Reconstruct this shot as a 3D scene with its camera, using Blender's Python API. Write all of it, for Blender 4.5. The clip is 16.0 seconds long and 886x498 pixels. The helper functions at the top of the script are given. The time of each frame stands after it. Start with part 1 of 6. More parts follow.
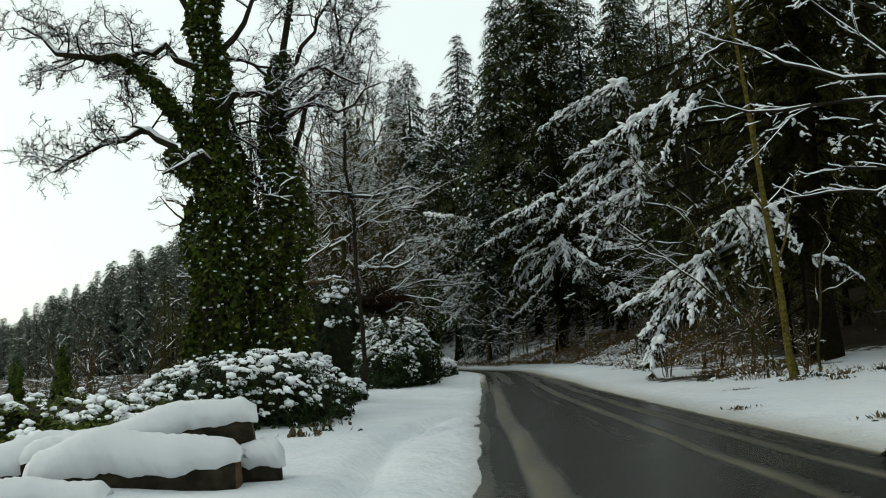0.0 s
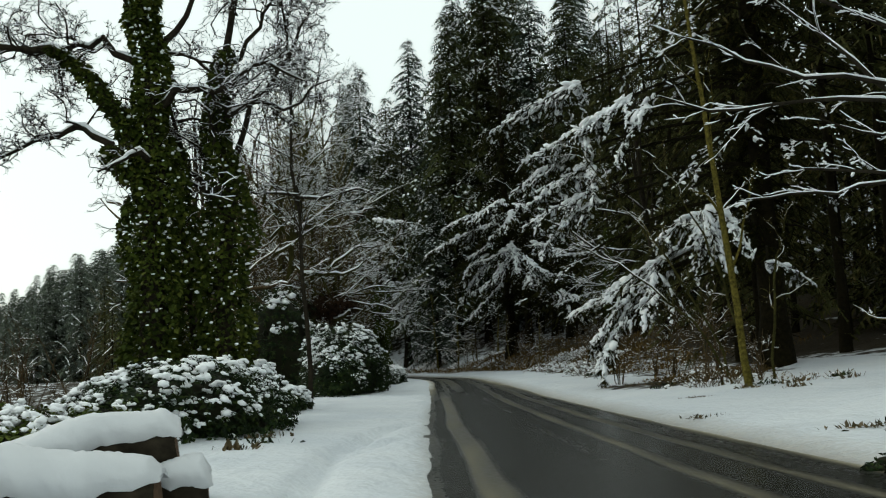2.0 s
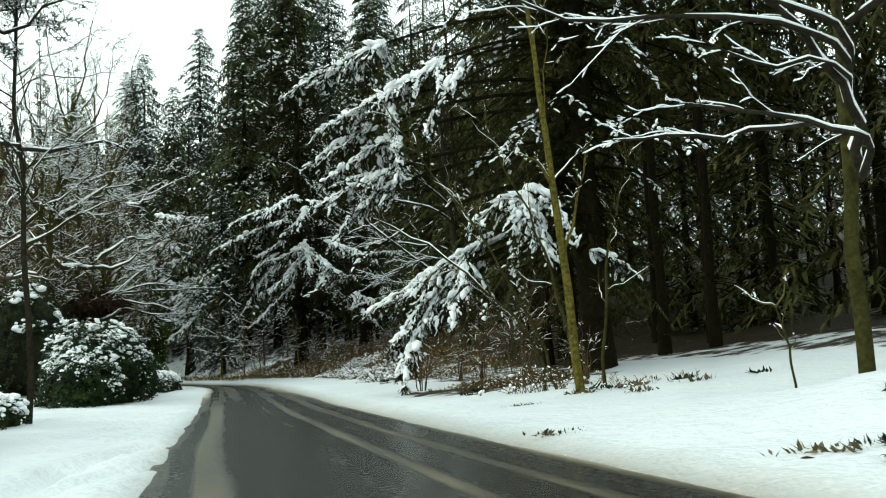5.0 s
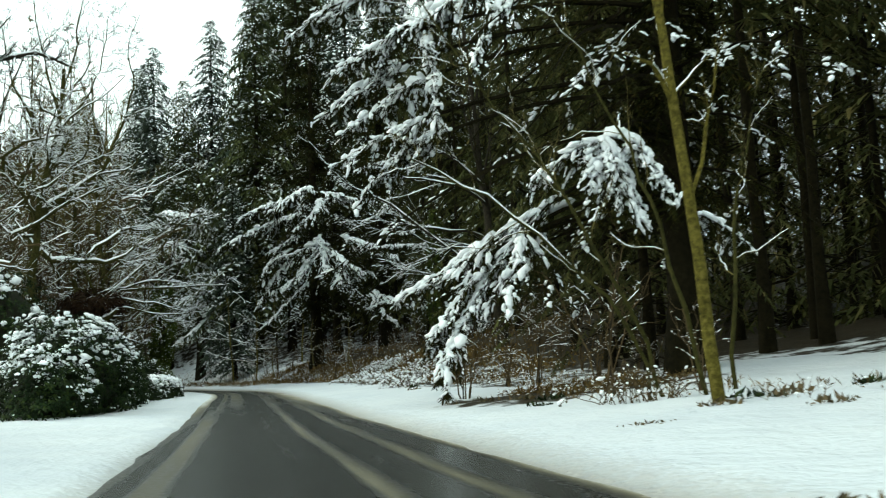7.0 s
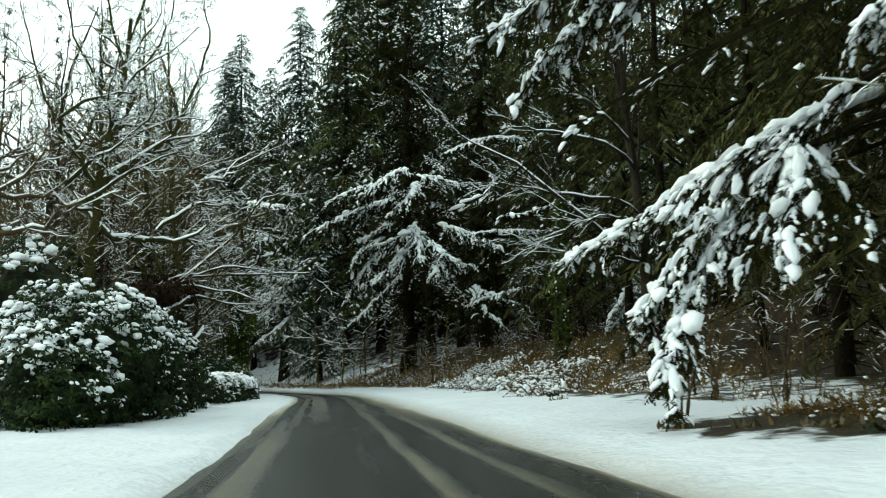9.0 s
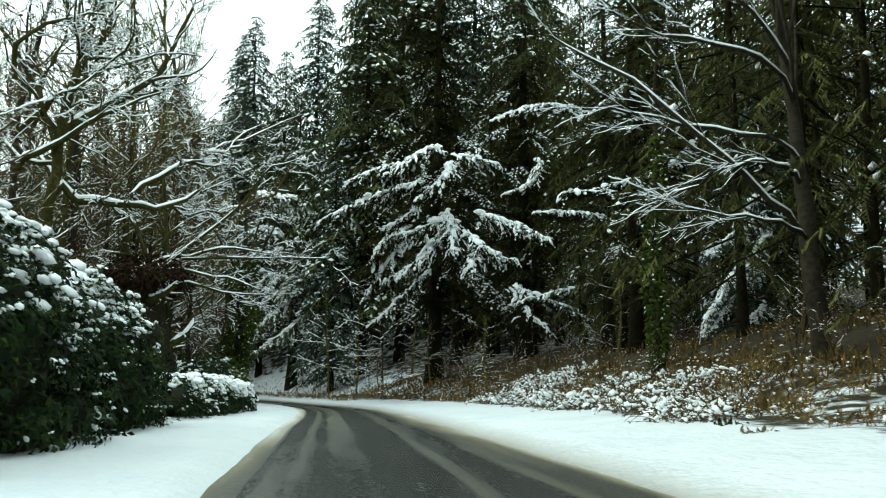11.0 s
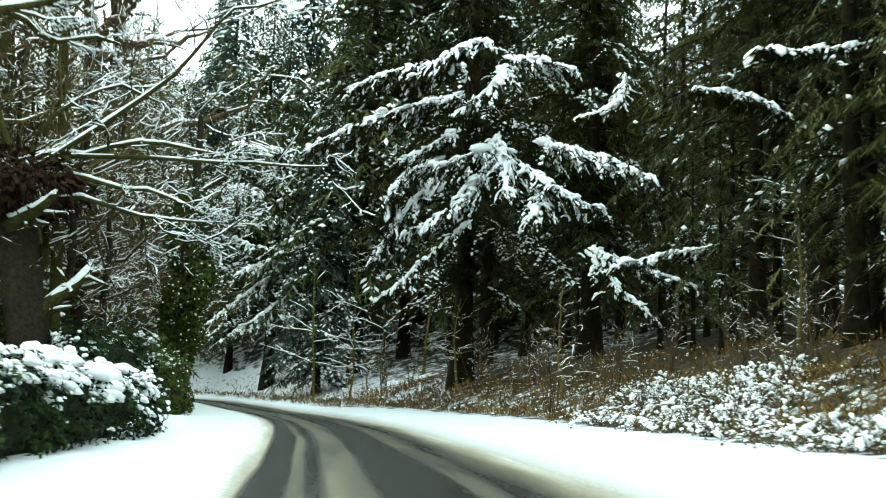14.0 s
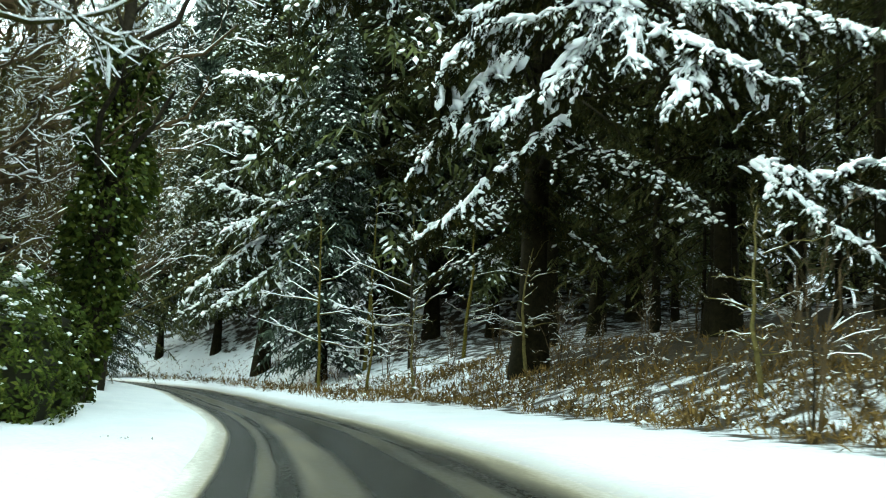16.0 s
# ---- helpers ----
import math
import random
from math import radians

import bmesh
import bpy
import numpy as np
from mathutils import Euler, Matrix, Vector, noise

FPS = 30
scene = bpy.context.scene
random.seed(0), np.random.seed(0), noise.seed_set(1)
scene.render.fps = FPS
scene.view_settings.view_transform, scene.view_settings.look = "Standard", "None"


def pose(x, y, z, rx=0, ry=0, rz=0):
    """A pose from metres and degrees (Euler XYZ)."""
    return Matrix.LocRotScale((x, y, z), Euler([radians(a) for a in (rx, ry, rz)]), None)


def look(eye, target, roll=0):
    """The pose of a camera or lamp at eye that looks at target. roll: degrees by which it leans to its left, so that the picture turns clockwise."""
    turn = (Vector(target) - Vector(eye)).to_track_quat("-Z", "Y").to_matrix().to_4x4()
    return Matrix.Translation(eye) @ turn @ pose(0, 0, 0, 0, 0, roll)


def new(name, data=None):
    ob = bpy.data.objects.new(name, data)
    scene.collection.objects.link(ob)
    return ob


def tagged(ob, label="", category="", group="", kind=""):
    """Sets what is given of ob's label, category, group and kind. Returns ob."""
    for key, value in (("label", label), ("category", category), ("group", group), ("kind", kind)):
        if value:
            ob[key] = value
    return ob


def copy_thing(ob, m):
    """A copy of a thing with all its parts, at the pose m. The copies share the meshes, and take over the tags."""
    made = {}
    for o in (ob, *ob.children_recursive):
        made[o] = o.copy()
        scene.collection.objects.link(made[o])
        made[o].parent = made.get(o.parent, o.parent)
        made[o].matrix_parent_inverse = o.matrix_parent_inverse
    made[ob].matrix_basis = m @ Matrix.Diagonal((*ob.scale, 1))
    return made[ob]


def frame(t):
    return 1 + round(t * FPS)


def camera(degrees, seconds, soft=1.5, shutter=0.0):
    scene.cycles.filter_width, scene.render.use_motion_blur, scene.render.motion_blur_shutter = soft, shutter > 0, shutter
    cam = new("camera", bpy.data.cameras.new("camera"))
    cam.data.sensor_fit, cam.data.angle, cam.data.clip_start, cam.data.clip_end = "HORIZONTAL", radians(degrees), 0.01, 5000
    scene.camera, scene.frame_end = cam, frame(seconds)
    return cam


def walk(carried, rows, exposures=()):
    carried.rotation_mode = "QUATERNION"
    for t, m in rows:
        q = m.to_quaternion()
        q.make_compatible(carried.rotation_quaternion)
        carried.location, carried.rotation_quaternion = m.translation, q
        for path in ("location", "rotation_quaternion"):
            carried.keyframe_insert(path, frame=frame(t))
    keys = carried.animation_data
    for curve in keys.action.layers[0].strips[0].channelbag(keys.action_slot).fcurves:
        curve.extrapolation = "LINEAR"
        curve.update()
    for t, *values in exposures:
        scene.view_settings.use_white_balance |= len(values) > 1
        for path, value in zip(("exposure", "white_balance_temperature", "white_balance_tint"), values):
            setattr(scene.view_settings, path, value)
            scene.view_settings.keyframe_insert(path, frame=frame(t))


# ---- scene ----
cam = camera(48.9, 16.0, soft=1.1, shutter=0.3)
METRES, EYE, TILT, LEAN, TURN = 100.0, 1.3, 6.8, 2.5, 0.0
ROWS = [
    (0.0, 0.0, 0.0, 0.0, 0.0, 0.0, 0.0),
    (0.5, 0.0, 0.0003, 0.0, -0.07, 0.06, -0.01),
    (1.0, 0.0, 0.0019, -0.0001, -0.46, 0.14, 0.06),
    (1.5, -0.0, 0.0061, -0.0006, -1.41, 0.26, -0.19),
    (2.0, 0.0002, 0.0122, -0.0014, -2.96, 0.42, -0.32),
    (2.5, 0.0006, 0.0203, -0.0026, -4.88, 0.43, -0.51),
    (3.0, 0.0016, 0.0301, -0.0039, -7.22, 0.64, -0.63),
    (3.5, 0.0035, 0.0423, -0.0055, -10.07, 0.81, -0.91),
    (4.0, 0.0059, 0.0553, -0.0075, -12.71, 0.65, -1.38),
    (6.5, 0.0214, 0.1487, -0.0193, -15.66, 1.74, -1.61),
    (7.0, 0.0244, 0.1771, -0.0226, -14.08, 1.37, -1.42),
    (7.5, 0.0267, 0.2062, -0.026, -12.7, 1.3, -1.28),
    (8.0, 0.0286, 0.2375, -0.03, -11.43, 1.42, -1.32),
    (8.5, 0.03, 0.2742, -0.0343, -10.12, 1.56, -1.8),
    (9.0, 0.0308, 0.3107, -0.0385, -9.1, 1.6, -2.39),
    (11.5, 0.0337, 0.5091, -0.0619, -8.65, 2.64, -4.26),
    (12.0, 0.0348, 0.5542, -0.067, -8.79, 2.82, -4.5),
    (12.5, 0.036, 0.6009, -0.0718, -8.9, 2.59, -4.48),
    (13.0, 0.0375, 0.6501, -0.0774, -9.02, 2.61, -5.06),
    (13.5, 0.039, 0.7021, -0.0825, -9.24, 2.73, -5.43),
    (14.0, 0.0413, 0.7595, -0.089, -9.31, 2.75, -5.93),
    (14.5, 0.0434, 0.8158, -0.095, -9.45, 2.38, -5.9),
    (15.0, 0.0456, 0.8729, -0.1015, -9.47, 1.9, -5.93),
    (15.5, 0.0479, 0.9332, -0.1083, -9.29, 2.12, -6.8),
    (16.0, 0.0503, 0.991, -0.1148, -9.01, 2.1, -6.73),
]
EXPOSURES = [(0.0, -0.70, 6480, -1), (2.2, -0.64, 6480, -2), (3.2, 0.28, 6470, -7), (7.0, 0.30, 6330, -9), (9.0, 0.25, 6250, -10), (12.0, 0.92, 6180, -12), (16.0, 1.53, 6080, -14)]
walk(cam, [(t, pose(0, 0, EYE, TILT, LEAN, TURN) @ pose(METRES * x, METRES * y, METRES * z, 90 + pitch, roll, yaw)) for t, x, y, z, yaw, pitch, roll in ROWS], EXPOSURES)

# ---- world and sun ----
world = bpy.data.worlds.new("winter_sky")
scene.world = world
world.use_nodes = True
wn, wl = world.node_tree.nodes, world.node_tree.links
wn.clear()
sky = wn.new("ShaderNodeTexSky")
sky.sky_type = "NISHITA"
sky.sun_disc = False
sky.sun_elevation, sky.sun_rotation = radians(24), radians(300)
sky.air_density, sky.dust_density = 1.0, 3.0
cloud = wn.new("ShaderNodeMixRGB")
cloud.inputs[0].default_value = 0.75
cloud.inputs[2].default_value = (12.3, 12.8, 12.8, 1)
bg = wn.new("ShaderNodeBackground")
bg.inputs[1].default_value = 0.15
wout = wn.new("ShaderNodeOutputWorld")
wl.new(sky.outputs[0], cloud.inputs[1])
wl.new(cloud.outputs[0], bg.inputs[0])
wl.new(bg.outputs[0], wout.inputs[0])

sun_data = bpy.data.lights.new("sun", "SUN")
sun_data.energy, sun_data.angle, sun_data.color = 0.8, radians(38), (1.0, 0.95, 0.88)
sun = new("sun", sun_data)
sun.matrix_world = look((-52, 30, 60), (0, 0, 33))


# ---- materials ----
def mat_base(name, rough=0.8, spec=0.3):
    m = bpy.data.materials.new(name)
    m.use_nodes = True
    nt = m.node_tree
    b = nt.nodes["Principled BSDF"]
    b.inputs["Roughness"].default_value = rough
    b.inputs["Specular IOR Level"].default_value = spec
    return m, nt, b


def noise_node(nt, scale, detail=4.0, coords="Object", rough=0.6):
    tc = nt.nodes.new("ShaderNodeTexCoord")
    n = nt.nodes.new("ShaderNodeTexNoise")
    n.inputs["Scale"].default_value, n.inputs["Detail"].default_value = scale, detail
    n.inputs["Roughness"].default_value = rough
    nt.links.new(tc.outputs[coords], n.inputs["Vector"])
    return n


def ramp(nt, src, stops):
    r = nt.nodes.new("ShaderNodeValToRGB")
    el = r.color_ramp.elements
    while len(el) < len(stops):
        el.new(0.5)
    for e, (p, c) in zip(el, stops):
        e.position, e.color = p, (*c, 1)
    nt.links.new(src, r.inputs[0])
    return r


def math_node(nt, op, a, b=None, clamp=False):
    m = nt.nodes.new("ShaderNodeMath")
    m.operation, m.use_clamp = op, clamp
    for i, v in enumerate((a, b)):
        if v is None:
            continue
        if isinstance(v, (int, float)):
            m.inputs[i].default_value = v
        else:
            nt.links.new(v, m.inputs[i])
    return m.outputs[0]


def mix(nt, fac, a, b, kind="MIX"):
    m = nt.nodes.new("ShaderNodeMixRGB")
    m.blend_type = kind
    for i, v in ((0, fac), (1, a), (2, b)):
        if isinstance(v, (int, float)):
            m.inputs[i].default_value = v
        elif isinstance(v, tuple):
            m.inputs[i].default_value = (*v, 1)
        else:
            nt.links.new(v, m.inputs[i])
    return m.outputs[0]


def bump(nt, b, height, strength=0.4, distance=0.02):
    n = nt.nodes.new("ShaderNodeBump")
    n.inputs["Strength"].default_value, n.inputs["Distance"].default_value = strength, distance
    nt.links.new(height, n.inputs["Height"])
    nt.links.new(n.outputs[0], b.inputs["Normal"])


def island(nt):
    return nt.nodes.new("ShaderNodeNewGeometry").outputs["Random Per Island"]


def leafy(name, stops, rough=0.55, spec=0.35, patch=0.35):
    """Foliage: colour by leaf, with a slow change over the crown."""
    m, nt, b = mat_base(name, rough, spec)
    r = ramp(nt, island(nt), stops)
    n = noise_node(nt, patch, 3)
    dim = ramp(nt, n.outputs[0], [(0.3, (0.55, 0.55, 0.55)), (0.7, (1.25, 1.2, 1.05))])
    nt.links.new(mix(nt, 1.0, r.outputs[0], dim.outputs[0], "MULTIPLY"), b.inputs["Base Color"])
    return m


def barky(name, stops, scale=6.0, rough=0.9):
    m, nt, b = mat_base(name, rough, 0.04)
    n = noise_node(nt, scale, 6)
    r = ramp(nt, n.outputs[0], stops)
    n2 = noise_node(nt, 0.7, 3)
    dim = ramp(nt, n2.outputs[0], [(0.3, (0.7, 0.7, 0.7)), (0.7, (1.2, 1.2, 1.2))])
    nt.links.new(mix(nt, 1.0, r.outputs[0], dim.outputs[0], "MULTIPLY"), b.inputs["Base Color"])
    bump(nt, b, n.outputs[0], 0.7, 0.03)
    return m


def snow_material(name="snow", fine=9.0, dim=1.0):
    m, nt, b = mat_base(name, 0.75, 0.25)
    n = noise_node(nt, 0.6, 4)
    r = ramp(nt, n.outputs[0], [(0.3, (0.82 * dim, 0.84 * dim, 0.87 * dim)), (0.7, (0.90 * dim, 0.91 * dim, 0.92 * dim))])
    nt.links.new(r.outputs[0], b.inputs["Base Color"])
    n2 = noise_node(nt, fine, 6)
    bump(nt, b, n2.outputs[0], 0.35, 0.04)
    return m


SNOW = snow_material()
# same snow, darker copy for the logs: light balance put into the colour
SNOW_DIM = snow_material("dimmed_snow", 6.0, 0.68)
# near-black green: deep shade inside the great spruces is put into the colour
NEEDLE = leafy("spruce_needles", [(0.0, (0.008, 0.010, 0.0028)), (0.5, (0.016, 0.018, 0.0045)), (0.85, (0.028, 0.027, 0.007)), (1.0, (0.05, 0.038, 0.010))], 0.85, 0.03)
# base greens of the next two are lifted, standing in for haze in the wood
NEEDLE_BLUE = leafy("fir_needles", [(0.0, (0.028, 0.041, 0.03)), (0.6, (0.052, 0.07, 0.053)), (0.90, (0.075, 0.094, 0.069)), (0.93, (0.14, 0.16, 0.17)), (1.0, (0.36, 0.39, 0.41))], 0.85, 0.03)
NEEDLE_FROST = leafy("snow_dusted_needles", [(0.0, (0.029, 0.037, 0.016)), (0.5, (0.053, 0.063, 0.026)), (0.94, (0.077, 0.084, 0.032)), (0.96, (0.16, 0.18, 0.19)), (1.0, (0.45, 0.48, 0.5))], 0.85, 0.03)
# distance haze painted as pale bluish needle colour; the lightest leaves are frost
NEEDLE_HAZED = leafy("hazed_frosted_far_needles", [(0.0, (0.085, 0.11, 0.09)), (0.5, (0.125, 0.155, 0.125)), (0.86, (0.16, 0.185, 0.15)), (0.89, (0.22, 0.24, 0.24)), (1.0, (0.38, 0.41, 0.42))], 0.85, 0.03)
# lighter copy for inner forest spruces; colour lifted in place of fill light
NEEDLE_LIFTED = leafy("lifted_spruce_needles", [(0.0, (0.035, 0.042, 0.017)), (0.5, (0.064, 0.07, 0.026)), (0.9, (0.10, 0.098, 0.038)), (1.0, (0.135, 0.112, 0.045))], 0.85, 0.03)
IVY = leafy("ivy_leaves", [(0.0, (0.020, 0.031, 0.005)), (0.6, (0.044, 0.064, 0.010)), (1.0, (0.09, 0.105, 0.02))], 0.7, 0.06)
LAUREL = leafy("rhododendron_leaves", [(0.0, (0.006, 0.011, 0.004)), (0.6, (0.012, 0.024, 0.008)), (1.0, (0.034, 0.05, 0.012))], 0.6, 0.05, 0.8)
# dark colour of the bush cores, painted in place of shade between leaves
INNER = leafy("painted_inner_shade", [(0.0, (0.012, 0.014, 0.008)), (1.0, (0.02, 0.02, 0.012))], 0.9, 0.1)
BRACKEN = leafy("dead_bracken", [(0.0, (0.05, 0.032, 0.010)), (0.5, (0.11, 0.073, 0.022)), (1.0, (0.21, 0.14, 0.046))], 0.8, 0.1, 0.25)
BARK = barky("dark_bark", [(0.3, (0.012, 0.010, 0.007)), (0.7, (0.036, 0.03, 0.02))])
BARK_RED = barky("spruce_bark", [(0.3, (0.005, 0.0045, 0.002)), (0.7, (0.016, 0.013, 0.006))], 5)
BARK_MOSS = barky("mossy_bark", [(0.3, (0.028, 0.024, 0.006)), (0.55, (0.10, 0.083, 0.017)), (0.75, (0.17, 0.135, 0.04))], 9)
BARK_OLIVE = barky("mossy_dark_bark", [(0.3, (0.016, 0.016, 0.005)), (0.7, (0.055, 0.05, 0.015))])
TWIG = barky("twig_bark", [(0.3, (0.04, 0.028, 0.014)), (0.7, (0.11, 0.078, 0.04))], 4)
# olive twig colour, lightened to stand in for haze in the wood
TWIG_OLIVE = barky("lichened_bark", [(0.3, (0.06, 0.052, 0.018)), (0.7, (0.15, 0.125, 0.045))], 4)


def wood_end_material():
    m, nt, b = mat_base("sawn_wood", 0.85, 0.15)
    n = noise_node(nt, 14, 5)
    r = ramp(nt, n.outputs[0], [(0.3, (0.05, 0.03, 0.017)), (0.7, (0.13, 0.08, 0.045))])
    nt.links.new(r.outputs[0], b.inputs["Base Color"])
    bump(nt, b, n.outputs[0], 0.5, 0.02)
    return m


SAWN = wood_end_material()


def ground_material():
    """Snow, with leaf litter showing where the attribute 'litter' is high; forest shade is painted into the litter's
    colour.
    """
    m, nt, b = mat_base("snow_and_litter", 0.8, 0.2)
    at = nt.nodes.new("ShaderNodeAttribute")
    at.attribute_name = "litter"
    n = noise_node(nt, 0.9, 6)
    n2 = noise_node(nt, 7, 5)
    # ground snow dimmed below tree snow, balancing the light by colour
    s = ramp(nt, noise_node(nt, 0.25, 4).outputs[0], [(0.3, (0.53, 0.56, 0.60)), (0.7, (0.61, 0.63, 0.65))])
    # brown litter, darkened in colour for the shade under the trees
    lit = ramp(nt, n2.outputs[0], [(0.3, (0.010, 0.008, 0.0035)), (0.6, (0.028, 0.02, 0.008)), (0.8, (0.06, 0.042, 0.017))])
    f = math_node(nt, "ADD", at.outputs["Fac"], math_node(nt, "MULTIPLY", math_node(nt, "SUBTRACT", n.outputs[0], 0.5), 1.6))
    f = math_node(nt, "MULTIPLY", math_node(nt, "SUBTRACT", f, 0.42), 5.0, True)
    dirt = nt.nodes.new("ShaderNodeAttribute")
    dirt.attribute_name = "grime"
    g = math_node(nt, "ADD", dirt.outputs["Fac"], math_node(nt, "MULTIPLY", math_node(nt, "SUBTRACT", n2.outputs[0], 0.5), 0.9))
    g = math_node(nt, "MULTIPLY", math_node(nt, "SUBTRACT", g, 0.25), 1.5, True)
    slush = ramp(nt, n2.outputs[0], [(0.3, (0.19, 0.18, 0.16)), (0.7, (0.40, 0.385, 0.36))])
    white = mix(nt, g, s.outputs[0], slush.outputs[0])
    nt.links.new(mix(nt, f, white, lit.outputs[0]), b.inputs["Base Color"])
    n3 = noise_node(nt, 2.2, 3)
    bump(nt, b, math_node(nt, "ADD", n3.outputs[0], math_node(nt, "MULTIPLY", n2.outputs[0], 0.3)), 0.7, 0.16)
    return m


def road_material():
    """Wet asphalt with brown slush between and beside the wheel tracks; uv: metres across and along."""
    m, nt, b = mat_base("wet_asphalt_with_slush", 0.3, 0.27)
    uv = nt.nodes.new("ShaderNodeUVMap")
    sep = nt.nodes.new("ShaderNodeSeparateXYZ")
    nt.links.new(uv.outputs[0], sep.inputs[0])
    stretch = nt.nodes.new("ShaderNodeMapping")
    stretch.inputs["Scale"].default_value = (1.0, 0.10, 1.0)
    nt.links.new(uv.outputs[0], stretch.inputs[0])
    wob = nt.nodes.new("ShaderNodeTexNoise")
    wob.inputs["Scale"].default_value, wob.inputs["Detail"].default_value = 1.4, 5
    nt.links.new(stretch.outputs[0], wob.inputs["Vector"])
    slow = nt.nodes.new("ShaderNodeMapping")
    slow.inputs["Scale"].default_value = (0.5, 0.06, 1.0)
    nt.links.new(uv.outputs[0], slow.inputs[0])
    wob2 = nt.nodes.new("ShaderNodeTexNoise")
    wob2.inputs["Scale"].default_value, wob2.inputs["Detail"].default_value = 1.0, 2
    nt.links.new(slow.outputs[0], wob2.inputs["Vector"])
    lat = math_node(nt, "ADD", sep.outputs[0], math_node(nt, "MULTIPLY", math_node(nt, "SUBTRACT", wob2.outputs[0], 0.5), 0.38))
    lat01 = math_node(nt, "MULTIPLY", lat, 1 / 6.0)

    def bands(stops):
        return ramp(nt, lat01, [(x / 6.0, (v,) * 3) for x, v in stops])

    later = bands([(0.0, 0.95), (0.3, 0.75), (0.45, 0.03), (0.85, 0.0), (1.0, 0.42), (1.14, 0.38), (1.26, 0.14), (1.38, 0.14), (1.6, 0.42), (2.1, 0.38), (2.4, 0.03), (3.3, 0.0),
                   (3.55, 0.34), (3.95, 0.32), (4.15, 0.16), (4.4, 0.2), (4.9, 0.42), (5.4, 0.62), (6.0, 0.9)])
    early = bands([(0.0, 0.25), (0.12, 0.1), (0.4, 0.04), (0.55, 0.44), (0.85, 0.38), (1.1, 0.04), (2.4, 0.0), (2.65, 0.14), (2.9, 0.0), (3.15, 0.02), (3.35, 0.46), (3.5, 0.38),
                   (3.75, 0.04), (4.4, 0.04), (4.62, 0.46), (4.8, 0.34), (5.0, 0.06), (5.55, 0.12), (5.75, 0.45), (6.0, 0.9)])
    worn = nt.nodes.new("ShaderNodeMapRange")
    for k, v in enumerate((150.0, 180.0, 0.0, 1.0)):
        worn.inputs[k + 1].default_value = v
    nt.links.new(sep.outputs[1], worn.inputs[0])
    grain = nt.nodes.new("ShaderNodeTexNoise")
    grain.inputs["Scale"].default_value, grain.inputs["Detail"].default_value = 9, 6
    nt.links.new(uv.outputs[0], grain.inputs["Vector"])
    patch = math_node(nt, "ADD", math_node(nt, "MULTIPLY", math_node(nt, "SUBTRACT", wob.outputs[0], 0.5), 0.5), math_node(nt, "MULTIPLY", math_node(nt, "SUBTRACT", grain.outputs[0], 0.5), 0.4))
    f = math_node(nt, "ADD", mix(nt, worn.outputs[0], early.outputs[0], later.outputs[0]), patch)
    wet = ramp(nt, grain.outputs[0], [(0.3, (0.007, 0.0072, 0.0062)), (0.7, (0.022, 0.0215, 0.0175))])
    slush = ramp(nt, f, [(0.2, (0.035, 0.029, 0.011)), (0.42, (0.085, 0.073, 0.04)), (0.6, (0.18, 0.16, 0.11)), (0.85, (0.34, 0.325, 0.29)), (1.0, (0.55, 0.54, 0.50))])
    k = math_node(nt, "MULTIPLY", math_node(nt, "SUBTRACT", f, 0.16), 2.2, True)
    nt.links.new(mix(nt, k, wet.outputs[0], slush.outputs[0]), b.inputs["Base Color"])
    nt.links.new(math_node(nt, "ADD", math_node(nt, "MULTIPLY", k, 0.5), 0.26), b.inputs["Roughness"])
    bump(nt, b, math_node(nt, "ADD", math_node(nt, "MULTIPLY", grain.outputs[0], 0.5), k), 0.15, 0.02)
    return m


GROUND, ROAD = ground_material(), road_material()
rng = np.random.default_rng(7)


# ---- mesh helpers ----
class Soup:
    """A growing triangle mesh."""

    def __init__(self):
        self.v, self.f, self.n = [], [], 0

    def add(self, verts, faces):
        self.v.append(np.asarray(verts, float).reshape(-1, 3))
        self.f.append(np.asarray(faces, int).reshape(-1, 3) + self.n)
        self.n += len(self.v[-1])

    def scatter(self, template, mats):
        """template (verts, faces) at every 3x4 matrix."""
        tv, tf = template
        mats = np.asarray(mats, float)
        if not len(mats):
            return
        out = np.einsum("nij,vj->nvi", mats[:, :, :3], tv) + mats[:, None, :, 3]
        self.v.append(out.reshape(-1, 3))
        f = tf[None] + (np.arange(len(mats)) * len(tv))[:, None, None]
        self.f.append(f.reshape(-1, 3) + self.n)
        self.n += out.shape[0] * out.shape[1]

    def mesh(self, name, material, smooth=False):
        v = np.concatenate(self.v) if self.v else np.zeros((0, 3))
        f = np.concatenate(self.f) if self.f else np.zeros((0, 3), int)
        me = bpy.data.meshes.new(name)
        me.vertices.add(len(v))
        me.vertices.foreach_set("co", v.ravel())
        me.loops.add(len(f) * 3)
        me.loops.foreach_set("vertex_index", f.ravel().astype(np.int32))
        me.polygons.add(len(f))
        me.polygons.foreach_set("loop_start", np.arange(0, len(f) * 3, 3, dtype=np.int32))
        me.polygons.foreach_set("use_smooth", np.full(len(f), smooth))
        me.update(calc_edges=True)
        me.materials.append(material)
        return me


def thing(name, x, y, z, label, category, group="", kind=""):
    ob = new(name)
    ob.empty_display_size = 0.3
    ob.matrix_basis = pose(x, y, z)
    return tagged(ob, label, category, group, kind)


def part(name, soup, material, parent, label="", smooth=False, kind=""):
    ob = new(name, soup.mesh(name, material, smooth))
    ob.parent = parent
    return tagged(ob, label, kind=kind)


